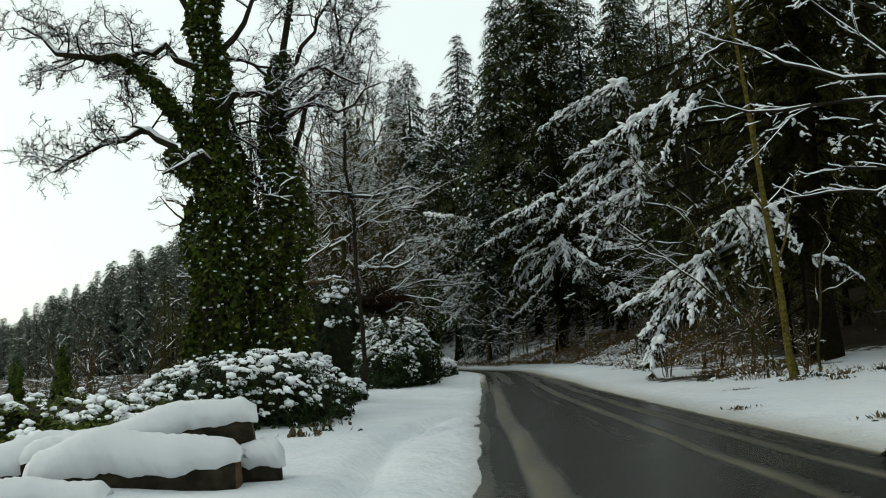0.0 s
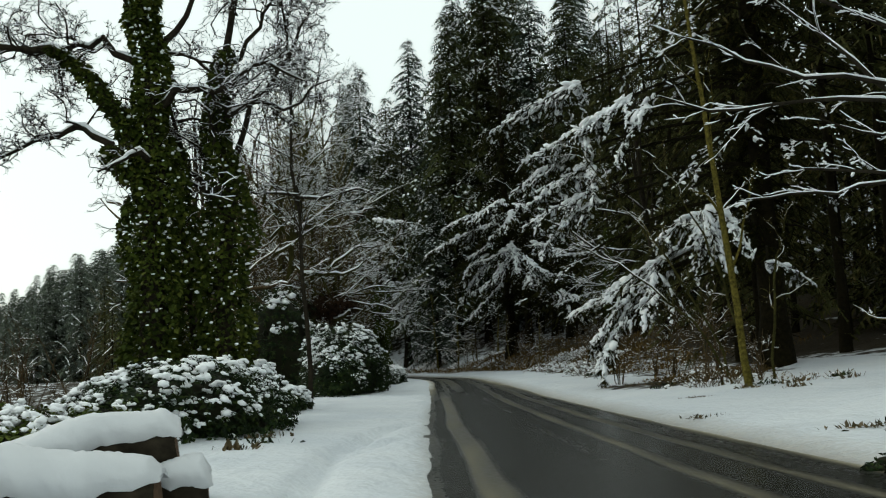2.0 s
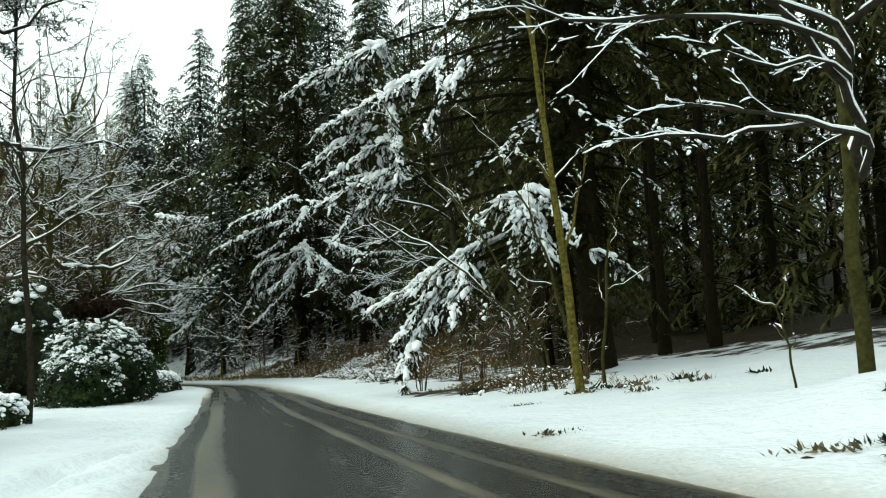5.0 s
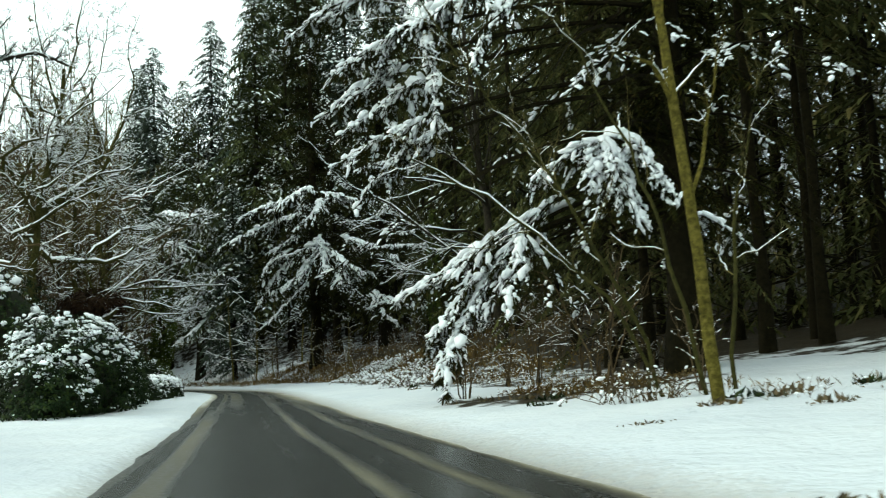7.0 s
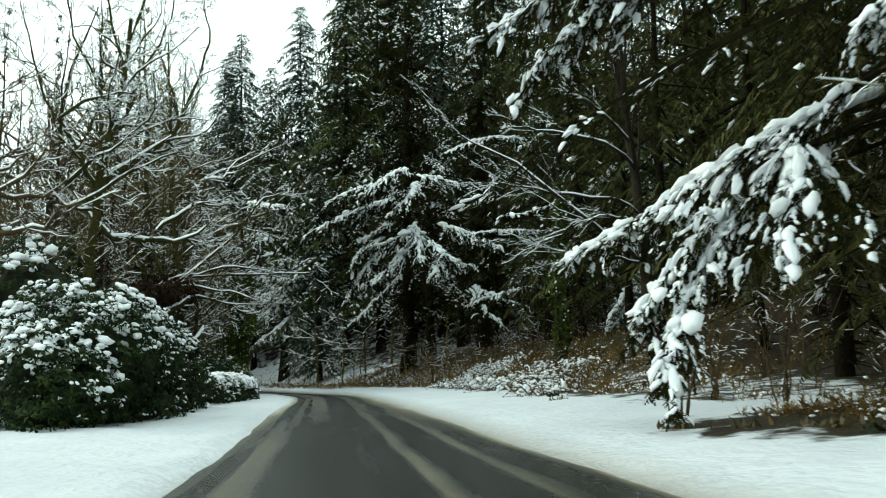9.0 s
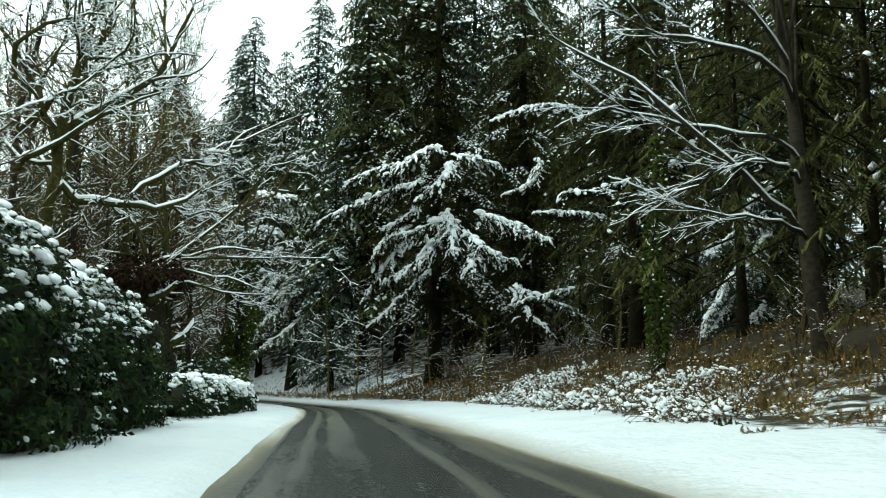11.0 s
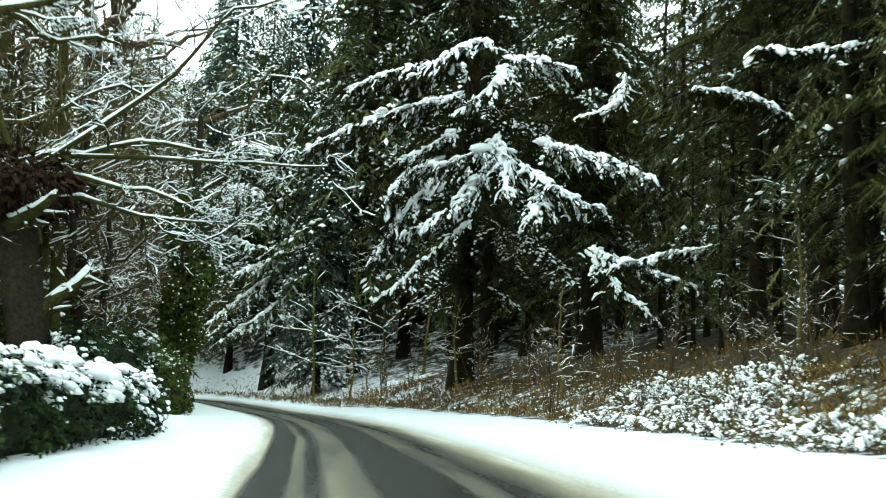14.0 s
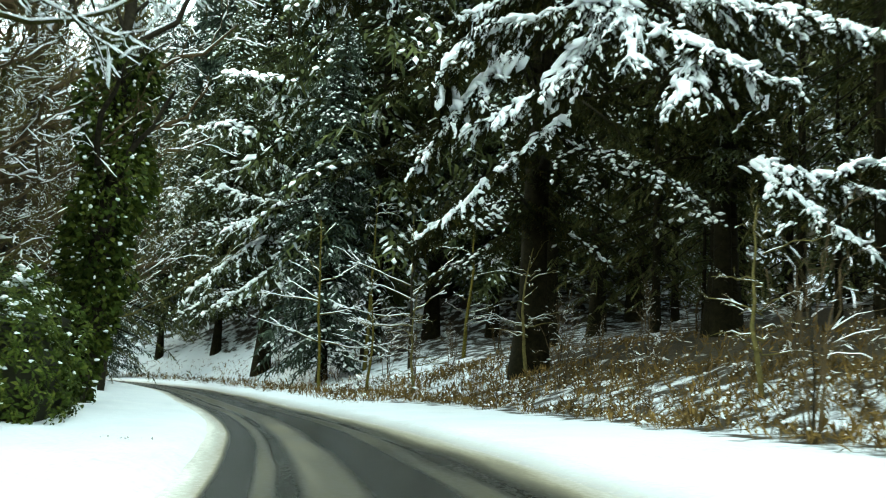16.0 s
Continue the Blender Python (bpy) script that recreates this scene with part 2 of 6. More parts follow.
def tube(soup, pts, radii, sides=5, squash=1.0, lift=0.0):
    """A tapering tube along pts; squash flattens it, lift raises it by so many radii."""
    pts, radii = np.asarray(pts, float), np.asarray(radii, float)
    d = np.gradient(pts, axis=0)
    d /= np.linalg.norm(d, axis=1)[:, None] + 1e-9
    ref = np.where(np.abs(d[:, 2:3]) > 0.95, np.array([[1.0, 0, 0]]), np.array([[0, 0, 1.0]]))
    side = np.cross(d, ref)
    side /= np.linalg.norm(side, axis=1)[:, None] + 1e-9
    up = np.cross(side, d)
    a = np.linspace(0, 2 * np.pi, sides, endpoint=False)
    ring = side[:, None] * np.cos(a)[None, :, None] + up[:, None] * (np.sin(a) * squash)[None, :, None]
    v = pts[:, None] + ring * radii[:, None, None] + up[:, None] * (lift * radii)[:, None, None]
    n = len(pts)
    i, j = np.meshgrid(np.arange(n - 1), np.arange(sides), indexing="ij")
    a0, a1 = i * sides + j, i * sides + (j + 1) % sides
    b0, b1 = a0 + sides, a1 + sides
    f = np.concatenate([np.stack([a0, a1, b1], -1).reshape(-1, 3), np.stack([a0, b1, b0], -1).reshape(-1, 3)])
    soup.add(v.reshape(-1, 3), f)


def axes(pos, direction, length, width=None, thick=None, roll=None, r=rng):
    """3x4 matrices whose x axis runs along direction, z as far up as it can."""
    pos, d = np.asarray(pos, float), np.asarray(direction, float)
    d = d / (np.linalg.norm(d, axis=1)[:, None] + 1e-9)
    up = np.tile([[0.02, 0.03, 1.0]], (len(d), 1))
    y = np.cross(up, d)
    y /= np.linalg.norm(y, axis=1)[:, None] + 1e-9
    z = np.cross(d, y)
    if roll is not None:
        c, s = np.cos(roll)[:, None], np.sin(roll)[:, None]
        y, z = y * c + z * s, z * c - y * s
    width = length if width is None else width
    thick = width if thick is None else thick
    m = np.empty((len(d), 3, 4))
    m[:, :, 0], m[:, :, 1], m[:, :, 2], m[:, :, 3] = d * np.asarray(length)[:, None], y * np.asarray(width)[:, None], z * np.asarray(thick)[:, None], pos
    return m


def pad_template(seed):
    """A lump of snow: x from 0 to 1, about 1 wide and 1 high, uneven and rounded."""
    r = np.random.default_rng(seed)
    g = (1 + 5**0.5) / 2
    v = np.array([(-1, g, 0), (1, g, 0), (-1, -g, 0), (1, -g, 0), (0, -1, g), (0, 1, g), (0, -1, -g), (0, 1, -g), (g, 0, -1), (g, 0, 1), (-g, 0, -1), (-g, 0, 1)], float)
    v /= np.linalg.norm(v[0])
    v *= r.uniform(0.8, 1.2, (12, 1))
    f = np.array([(0, 11, 5), (0, 5, 1), (0, 1, 7), (0, 7, 10), (0, 10, 11), (1, 5, 9), (5, 11, 4), (11, 10, 2), (10, 7, 6), (7, 1, 8),
                  (3, 9, 4), (3, 4, 2), (3, 2, 6), (3, 6, 8), (3, 8, 9), (4, 9, 5), (2, 4, 11), (6, 2, 10), (8, 6, 7), (9, 8, 1)])
    return v * 0.5 + [0.5, 0, 0.12], f


PADS = [pad_template(s) for s in range(6)]


def chip_template(seed):
    """A small eight-sided lump for what stays far off."""
    r = np.random.default_rng(seed)
    v = np.array([(1, 0, 0), (0, 1, 0), (-1, 0, 0), (0, -1, 0), (0, 0, 1), (0, 0, -1)], float) * r.uniform(0.75, 1.25, (6, 1)) + r.normal(0, 0.1, (6, 3))
    f = np.array([(0, 1, 4), (1, 2, 4), (2, 3, 4), (3, 0, 4), (1, 0, 5), (2, 1, 5), (3, 2, 5), (0, 3, 5)])
    return v * 0.5 + [0.5, 0, 0.12], f


def finger_template(seed):
    """A drooping finger of snow that lies on a twig: x from 0 to 1, about 1 wide and 1 high, ragged below."""
    r = np.random.default_rng(seed)
    a = np.linspace(0, 6.283, 5, endpoint=False) + 0.3
    v = [(0.0, 0.0, 0.0)]
    for x, w in ((0.14, 0.34), (0.45, 0.46), (0.80, 0.36)):
        w, o = w * r.uniform(0.7, 1.25), r.normal(0, 0.13)
        for q in a:
            k = r.uniform(0.75, 1.25)
            v.append((x + r.normal(0, 0.05), o + w * k * np.cos(q), w * k * np.sin(q) * (1.0 if np.sin(q) > 0 else 0.6) - 0.45 * x * x))
    v.append((1.04, r.normal(0, 0.1), -0.6))
    f = []
    for k in range(5):
        m = (k + 1) % 5
        f.append((0, 1 + m, 1 + k))
        for ring in (1, 6):
            f += [(ring + k, ring + m, ring + 5 + m), (ring + k, ring + 5 + m, ring + 5 + k)]
        f.append((11 + k, 11 + m, 16))
    return np.array(v), np.array(f)


PADS_FAR = [chip_template(s + 30) for s in range(5)]
FINGERS = [finger_template(s + 50) for s in range(7)]


def spray_template(seed, blades=11, spread=0.5, thin=0.06):
    """A needled twig along x, of length 1, with side shoots that hang a little."""
    r = np.random.default_rng(seed)
    v, f = [], []
    for k in range(blades):
        s = k / blades
        side = 1 if k % 2 else -1
        base = np.array([s * 0.92, 0, -0.10 * s * s])
        ln = spread * (1 - 0.65 * s) * r.uniform(0.7, 1.2)
        d = np.array([0.62, side * r.uniform(0.65, 0.95), r.uniform(-0.55, 0.12)])
        d /= np.linalg.norm(d)
        w = np.array([thin, 0, 0.02])
        i = len(v)
        v += [base - w, base + w, base + d * ln * 0.6 + w * 0.9, base + d * ln]
        f += [(i, i + 1, i + 2), (i, i + 2, i + 3)]
    i = len(v)
    v += [np.array([0.0, 0.05, 0.0]), np.array([0.0, -0.05, 0.0]), np.array([1.08, 0, -0.14])]
    f.append((i, i + 1, i + 2))
    return np.array(v), np.array(f)


SPRAYS = [spray_template(s) for s in range(5)]
SPRAYS_FINE = [spray_template(s + 40, 15, 0.5, 0.035) for s in range(4)]
SPRAYS_FAR = [spray_template(s + 20, 6, 0.65) for s in range(4)]


def leaf_rosette(seed, leaves=6, droop=0.35):
    r = np.random.default_rng(seed)
    v, f = [], []
    for k in range(leaves):
        a = 2 * np.pi * k / leaves + r.uniform(-0.4, 0.4)
        d = np.array([np.cos(a), np.sin(a), r.uniform(-droop, 0.5)])
        w = np.array([-np.sin(a), np.cos(a), 0]) * 0.2
        i = len(v)
        v += [d * 0.08, d * 0.5 + w + [0, 0, 0.06], d * 0.5 - w + [0, 0, 0.06], d + [0, 0, -droop * 0.6]]
        f += [(i, i + 1, i + 2), (i + 1, i + 3, i + 2)]
    return np.array(v), np.array(f)


ROSETTES = [leaf_rosette(s) for s in range(4)]
LEAF = (np.array([(0, 0, 0), (0.45, 0.38, 0.05), (0.45, -0.38, 0.05), (1, 0, -0.08)]), np.array([(0, 1, 2), (1, 3, 2)]))


def pick(soup, templates, mats, r):
    which = r.integers(0, len(templates), len(mats))
    for k, t in enumerate(templates):
        soup.scatter(t, mats[which == k])


# ---- ground and road ----
CENTRE = np.array([(-12, -160), (-2, -60), (1.3, -20), (2.2, 0), (2.8, 11), (3.5, 30), (4.55, 55), (5.2, 75), (5.95, 94), (6.25, 105), (6.3, 115), (5.7, 128),
                   (2.9, 149), (-1.0, 172), (-6.5, 192), (-16, 208), (-38, 226), (-80, 246), (-200, 280)], float)
HALF = 2.35
SHOULDER = 1.1
t_c = np.concatenate([[0], np.cumsum(np.linalg.norm(np.diff(CENTRE, axis=0), axis=1))])


def smooth_line(knots, tk, step):
    """Catmull-Rom through the knots, sampled evenly."""
    s = np.arange(0, tk[-1], step)
    m = np.gradient(knots, tk, axis=0)
    i = np.clip(np.searchsorted(tk, s, "right") - 1, 0, len(tk) - 2)
    h = (tk[i + 1] - tk[i])[:, None]
    u = ((s - tk[i]) / h[:, 0])[:, None]
    return (2 * u**3 - 3 * u**2 + 1) * knots[i] + (u**3 - 2 * u**2 + u) * h * m[i] + (3 * u**2 - 2 * u**3) * knots[i + 1] + (u**3 - u**2) * h * m[i + 1]


LINE = smooth_line(CENTRE, t_c, 0.5)
TAN = np.gradient(LINE, axis=0)
TAN /= np.linalg.norm(TAN, axis=1)[:, None]
RISE = (np.array([-200, 0, 5.6, 15, 30, 51, 60, 70, 82, 100, 150, 200, 260, 400.0]), np.array([0.0, 0, -0.12, -0.25, -0.28, -0.27, -0.17, -0.05, 0.04, 0.11, 0.3, 0.8, 1.5, 2]))


def sstep(a, b, x):
    t = np.clip((x - a) / (b - a), 0, 1)
    return t * t * (3 - 2 * t)


def fbm(x, y, f, seed=0.0):
    """Cheap smooth waves in place of noise, about -1 to 1."""
    return (np.sin(x * f * 1.0 + y * f * 0.7 + seed) + np.sin(x * f * -0.6 + y * f * 1.3 + seed * 2.1) + np.sin(x * f * 1.9 - y * f * 1.1 + seed * 0.7) * 0.6
            + np.sin(x * f * 2.7 + y * f * 2.3 + seed * 1.3) * 0.4) / 3.0


def lateral(x, y):
    """Signed distance right of the road's middle line, and the rise of the road there."""
    x, y = np.atleast_1d(x).astype(float), np.atleast_1d(y).astype(float)
    d, base = np.empty(len(x)), np.empty(len(x))
    coarse = LINE[::4]
    for k in range(0, len(x), 20000):
        p = np.stack([x[k:k + 20000], y[k:k + 20000]], 1)
        i = np.argmin(((p[:, None] - coarse[None]) ** 2).sum(2), 1) * 4
        best = i.copy()
        bd = np.full(len(p), 1e18)
        for off in (-3, -2, -1, 0, 1, 2, 3):
            j = np.clip(i + off, 0, len(LINE) - 1)
            dd = ((p - LINE[j]) ** 2).sum(1)
            best, bd = np.where(dd < bd, j, best), np.minimum(bd, dd)
        rel = p - LINE[best]
        d[k:k + 20000] = rel[:, 0] * TAN[best, 1] - rel[:, 1] * TAN[best, 0]
        far = np.sqrt(bd)
        d[k:k + 20000] = np.where(far > np.abs(d[k:k + 20000]) + 2, np.sign(d[k:k + 20000]) * far, d[k:k + 20000])
        base[k:k + 20000] = np.interp(LINE[best, 1], *RISE)
    return d, base


RUTS = [([(-1.0, 8), (-1.15, 14), (-1.1, 19.8), (-0.5, 24.5), (0.6, 30)], 0.2, 0.26), ([(-0.9, 18.5), (-0.2, 22), (0.8, 25.5)], 0.14, 0.18), ([(0.1, 9), (0.0, 14), (0.4, 19)], 0.06, 0.2)]


def height(x, y):
    x, y = np.atleast_1d(x).astype(float), np.atleast_1d(y).astype(float)
    d, z = lateral(x, y)
    edge = HALF + (0.07 - 0.03 * sstep(40, 70, y)) * fbm(x, y, 1.1, 2.0)
    u, v = d - edge - SHOULDER, -d - edge
    z = z - 0.04
    z = z + 0.14 * sstep(-0.1, 0.7, u) + 0.16 * sstep(-0.1, 0.6, v)
    lump = 0.06 * fbm(x, y, 0.9, 4.0) + 0.035 * fbm(x, y, 2.1, 0.4)
    z = z + lump * sstep(0.1, 1.2, np.maximum(u, v))
    far = sstep(66, 84, y)
    hill = sstep(180, 212, y) * sstep(-70, -25, x)
    bank = 0.07 * np.clip(u, 0, 8) + np.clip(u - 8, 0, 8) * (0.10 + 0.30 * far + 0.3 * hill) + np.clip(u - 16, 0, 80) * (0.14 + 0.08 * far + 0.6 * hill)
    bank = bank + 0.55 * np.exp(-((x - 12.5) / 2.2) ** 2 - ((y - 21.5) / 3.5) ** 2)
    z = z + bank + 0.25 * fbm(x, y, 0.35, 1.0) * sstep(8, 14, u)
    near = 1 - sstep(62, 95, y)
    left = 0.02 * np.clip(v, 0, 6) - np.clip(v - 8, 0, 45) * 0.09 * near + np.clip(v - 7, 0, 6) * 0.22 * (1 - near) + np.clip(v - 90, 0, 150) * 0.08 * near
    z = z + left
    # ruts that lead from the lay-by to the road
    for line, deep, wide in RUTS:
        for (ax, ay), (bx, by) in zip(line, line[1:]):
            t = np.clip(((x - ax) * (bx - ax) + (y - ay) * (by - ay)) / ((bx - ax) ** 2 + (by - ay) ** 2), 0, 1)
            gap = np.hypot(x - ax - t * (bx - ax), y - ay - t * (by - ay))
            z = np.minimum(z, np.where(gap < 1.5, z - deep * np.exp(-((gap / wide) ** 2)) + 0.35 * deep * np.exp(-(((gap - 2.0 * wide) / wide) ** 2)), z))
    return z


def ground_z(x, y):
    return float(height([x], [y])[0])


def spaced(knots):
    out = []
    for (a, b, s) in knots:
        out.append(np.arange(a, b, s))
    return np.concatenate(out + [[knots[-1][1]]])


gx = spaced([(-900, -300, 60), (-300, -80, 12), (-80, -24, 2.0), (-24, -6, 0.6), (-6, 14, 0.27), (14, 30, 0.6), (30, 80, 2), (80, 300, 12), (300, 900, 60)])
gy = spaced([(-600, -100, 50), (-100, -12, 4), (-12, 6, 0.8), (6, 36, 0.3), (36, 80, 0.6), (80, 135, 0.9), (135, 220, 1.0), (220, 320, 5), (320, 900, 40)])
GX, GY = np.meshgrid(gx, gy)
soup = Soup()
nx, ny = len(gx), len(gy)
i, j = np.meshgrid(np.arange(ny - 1), np.arange(nx - 1), indexing="ij")
a0 = i * nx + j
quads = np.concatenate([np.stack([a0, a0 + 1, a0 + nx + 1], -1).reshape(-1, 3), np.stack([a0, a0 + nx + 1, a0 + nx], -1).reshape(-1, 3)])
gzv = height(GX.ravel(), GY.ravel())
soup.add(np.stack([GX.ravel(), GY.ravel(), gzv], 1), quads)
ground = new("ground", soup.mesh("ground", GROUND, True))
tagged(ground, "snow-covered verge and forest floor with patches of leaf litter", "ground", kind="structure")
gd, _ = lateral(GX.ravel(), GY.ravel())
deep = 9.5 * (1 - sstep(44, 62, GY.ravel()))
bend = sstep(145, 165, GY.ravel())
lit = np.where(gd > 0, sstep(8.0, 10.5, gd - deep + 4.0 * bend) * (0.55 - 0.26 * bend) + sstep(14, 20, gd - deep) * 0.3, sstep(9, 15, -gd) * (0.4 + 0.25 * (1 - sstep(95, 120, GY.ravel())) * sstep(22, 50, GY.ravel())))
lit = np.maximum(lit, 0.95 * np.exp(-((GX.ravel() - 14.6) / 4.2) ** 4 - ((GY.ravel() - 48.6) / 4.0) ** 4))
att = ground.data.attributes.new("litter", "FLOAT", "POINT")
att.data.foreach_set("value", lit.astype(np.float32))
grime = np.where(gd > 0, np.exp(-np.clip(gd - HALF - SHOULDER, 0, 9) / 0.85), (0.5 + 0.35 * (1 - sstep(35, 60, GY.ravel()))) * np.exp(-np.clip(-gd - HALF, 0, 9) / (0.12 + 0.3 * (1 - sstep(35, 60, GY.ravel())))))
att = ground.data.attributes.new("grime", "FLOAT", "POINT")
att.data.foreach_set("value", grime.astype(np.float32))

keep = (LINE[:, 1] > -100) & (LINE[:, 0] > -150)
rl, rt = LINE[keep], TAN[keep]
across = np.linspace(-HALF - 0.25, HALF + SHOULDER + 0.2, 18)
rs = np.arange(len(rl)) * 0.5
soup = Soup()
crown = 0.035 * (1 - np.clip(across / HALF, -1, 1.2) ** 2)
px = rl[:, None, 0] + rt[:, None, 1] * across[None]
py = rl[:, None, 1] - rt[:, None, 0] * across[None]
pz = np.interp(rl[:, 1], *RISE)[:, None] + crown[None]
na = len(across)
i, j = np.meshgrid(np.arange(len(rl) - 1), np.arange(na - 1), indexing="ij")
a0 = i * na + j
soup.add(np.stack([px, py, pz], -1).reshape(-1, 3), np.concatenate([np.stack([a0, a0 + 1, a0 + na + 1], -1).reshape(-1, 3), np.stack([a0, a0 + na + 1, a0 + na], -1).reshape(-1, 3)]))
road = new("road", soup.mesh("road", ROAD, True))
tagged(road, "narrow wet asphalt road with brown slush between wheel tracks", "road", kind="structure")
uvl = road.data.uv_layers.new(name="lane")
loops = np.empty(len(road.data.loops), np.int32)
road.data.loops.foreach_get("vertex_index", loops)
uv = np.stack([np.tile(across + HALF, len(rl)), np.repeat(rs, na)], 1)[loops]
uvl.data.foreach_set("uv", uv.ravel().astype(np.float32))


# ---- trees ----
def conifer_meshes(seed, tall, reach, boughs=80, sprays=14, low=0.15, snowy=0.55, droop=0.35, templates=SPRAYS, trunk_r=None, spray=1.0,
                   open_to=None, one_sided=0.4, fans=(), fine=False, longest=1.9, bare=0.0, inner=0, loads=(0.0, 0.05, 0.7, 1.2), clump=1.0):
    """Trunk, bough wood, needles and snow of one spruce or fir at the origin. open_to: the way to which its boughs grow longest;
    fans: great snowy boughs as (first, middle, last) points, with clump the size of their snow; fine: boughs bear branchlets;
    loads: how snowy the common boughs may be; bare: dead stubs below the crown, as a share of the height."""
    r = np.random.default_rng(seed)
    trunk, green, white, wood = Soup(), Soup(), Soup(), Soup()
    tr = trunk_r or tall * 0.014 + 0.08
    zs = np.linspace(-0.6, tall, 12)
    lean = r.normal(0, 0.006, 2) * tall
    pts = np.stack([lean[0] * (zs / tall) ** 2 + 0.05 * np.sin(zs * 0.6), lean[1] * (zs / tall) ** 2, zs], 1)
    tube(trunk, pts, tr * np.clip(1.0 - zs / tall, 0.03, 1) ** 0.85 * (1 + 0.5 * np.exp(-np.clip(zs, 0, None) * 1.5)), 9)
    got, lump = [], []

    def needles(spine, ln, m, w, size):
        n = len(spine)
        s = np.linspace(0, 1, n)
        q = np.clip(np.linspace(0.14, 1.0, m) + r.uniform(-0.03, 0.03, m), 0, 1)
        p = np.stack([np.interp(q, s, spine[:, a]) for a in range(3)], 1)
        g = np.gradient(spine, axis=0)
        dd = np.stack([np.interp(q, s, g[:, a]) for a in range(3)], 1)
        dd /= np.linalg.norm(dd, axis=1)[:, None] + 1e-9
        side = np.where(np.arange(m) % 2, 1.0, -1.0) * (1 - (q > 0.97))
        ang = side * r.uniform(0.6, 1.15, m)
        ca, sa = np.cos(ang), np.sin(ang)
        d2 = np.stack([dd[:, 0] * ca - dd[:, 1] * sa, dd[:, 0] * sa + dd[:, 1] * ca, dd[:, 2] * 0.7 - r.uniform(0.05, 0.55, m)], 1)
        got.append((p, d2, np.clip(size * (1.15 - 0.6 * q) * r.uniform(0.7, 1.25, m), 0.2, longest), np.full(m, w)))

    def bough(spine, ln, w):
        n = len(spine)
        step = 1 if fine else 6
        tube(wood, spine[::step], np.linspace(0.02 + 0.011 * ln, 0.008, n)[::step], 3)
        if not fine or ln < 1.8:
            needles(spine, ln, max(4, int(sprays * (0.45 + 0.55 * ln / reach))), w, (0.28 + 0.34 * ln) * spray)
            return
        s = np.linspace(0, 1, n)
        g = np.gradient(spine, axis=0)
        k = max(5, int(ln * (4.0 if w > 1.45 else 2.4)))
        for c, q in enumerate(np.linspace(0.12, 1.0, k)):
            p = np.array([np.interp(q, s, spine[:, a]) for a in range(3)])
            d = np.array([np.interp(q, s, g[:, a]) for a in range(3)])
            d /= np.linalg.norm(d) + 1e-9
            ang = (1 if c % 2 else -1) * r.uniform(0.55, 1.1) * (q < 0.97)
            d = np.array([d[0] * np.cos(ang) - d[1] * np.sin(ang), d[0] * np.sin(ang) + d[1] * np.cos(ang), d[2] * 0.6 - r.uniform(0.0, 0.35)])
            bl = (0.35 + ln * (0.27 if w > 1.45 else 0.2) * (1.05 - q) ** 0.6) * r.uniform(0.7, 1.3)
            u = np.linspace(0, 1, 4)[:, None]
            twig = p + d * bl * u + np.array([0, 0, -1.0]) * bl * (r.uniform(0.0, 0.25) if w > 1.45 else r.uniform(0.1, 0.5)) * u ** 2
            tube(wood, twig[::3], [0.014, 0.005], 3)
            load = w * sstep(0.1, 0.45, q) * (r.uniform() < 0.92)
            needles(twig, bl, max(3, int(bl * 4.6)), load, 0.40 * spray)
            if r.uniform() < load * 1.4 * snowy / 0.6:
                e = max(3, int(bl / ((0.13 if spray < 1.2 else 0.16) * spray)))
                along, g4 = np.linspace(0.08, 1.0, e), np.linspace(0, 1, 4)
                on_twig = np.stack([np.interp(along, g4, twig[:, a]) for a in range(3)], 1)
                flat = (twig[-1] - p) * [1, 1, 0.5]
                lump.append((on_twig + [0, 0, 0.03] + r.normal(0, 0.07, (e, 3)) * [1, 1, 0.4], np.tile(flat / (np.linalg.norm(flat) + 1e-9), (e, 1)), r.uniform(0.12, 0.30, e) * (0.5 + 0.5 * spray)))

    def fan(first, middle, last, wide):
        """A great bough: hanging branchlets on both sides, with clotted snow that thins towards their tips."""
        u = np.linspace(0, 1, 14)[:, None]
        a, m, z = (np.array(q, float) for q in (first, middle, last))
        c = 2 * m - 0.5 * (a + z)
        spine = (1 - u) ** 2 * a + 2 * u * (1 - u) * c + u**2 * z + r.normal(0, 0.05, (14, 3)) * u
        ln = np.linalg.norm(np.diff(spine, axis=0), axis=1).sum()
        at_trunk = np.array([np.interp(a[2] + 0.8, zs, pts[:, 0]), np.interp(a[2] + 0.8, zs, pts[:, 1]), a[2] + 0.8])
        root = at_trunk + (a - at_trunk) * np.linspace(0, 1, 6)[:, None] + np.array([0, 0, 0.5]) * np.sin(np.linspace(0, 3.14, 6))[:, None]
        tube(wood, root, np.linspace(0.11, 0.06, 6), 5)
        needles(root, np.linalg.norm(a - at_trunk), 14, 0.0, 0.9)
        tube(wood, spine, np.linspace(0.06, 0.012, 14), 4)
        s, g = np.linspace(0, 1, 14), np.gradient(spine, axis=0)
        needles(spine, ln, int(ln * 5), 0.0, 0.5 * spray)

        def clots(line, w0, w1, step, gap):
            length = np.linalg.norm(np.diff(line, axis=0), axis=1).sum()
            n = max(2, int(length / step))
            q = np.clip(np.linspace(0.04, 1.0, n) + r.normal(0, 0.02, n), 0, 1)
            t = np.linspace(0, 1, len(line))
            p = np.stack([np.interp(q, t, line[:, k]) for k in range(3)], 1)
            d = np.stack([np.interp(q, t, np.gradient(line, axis=0)[:, k]) for k in range(3)], 1)
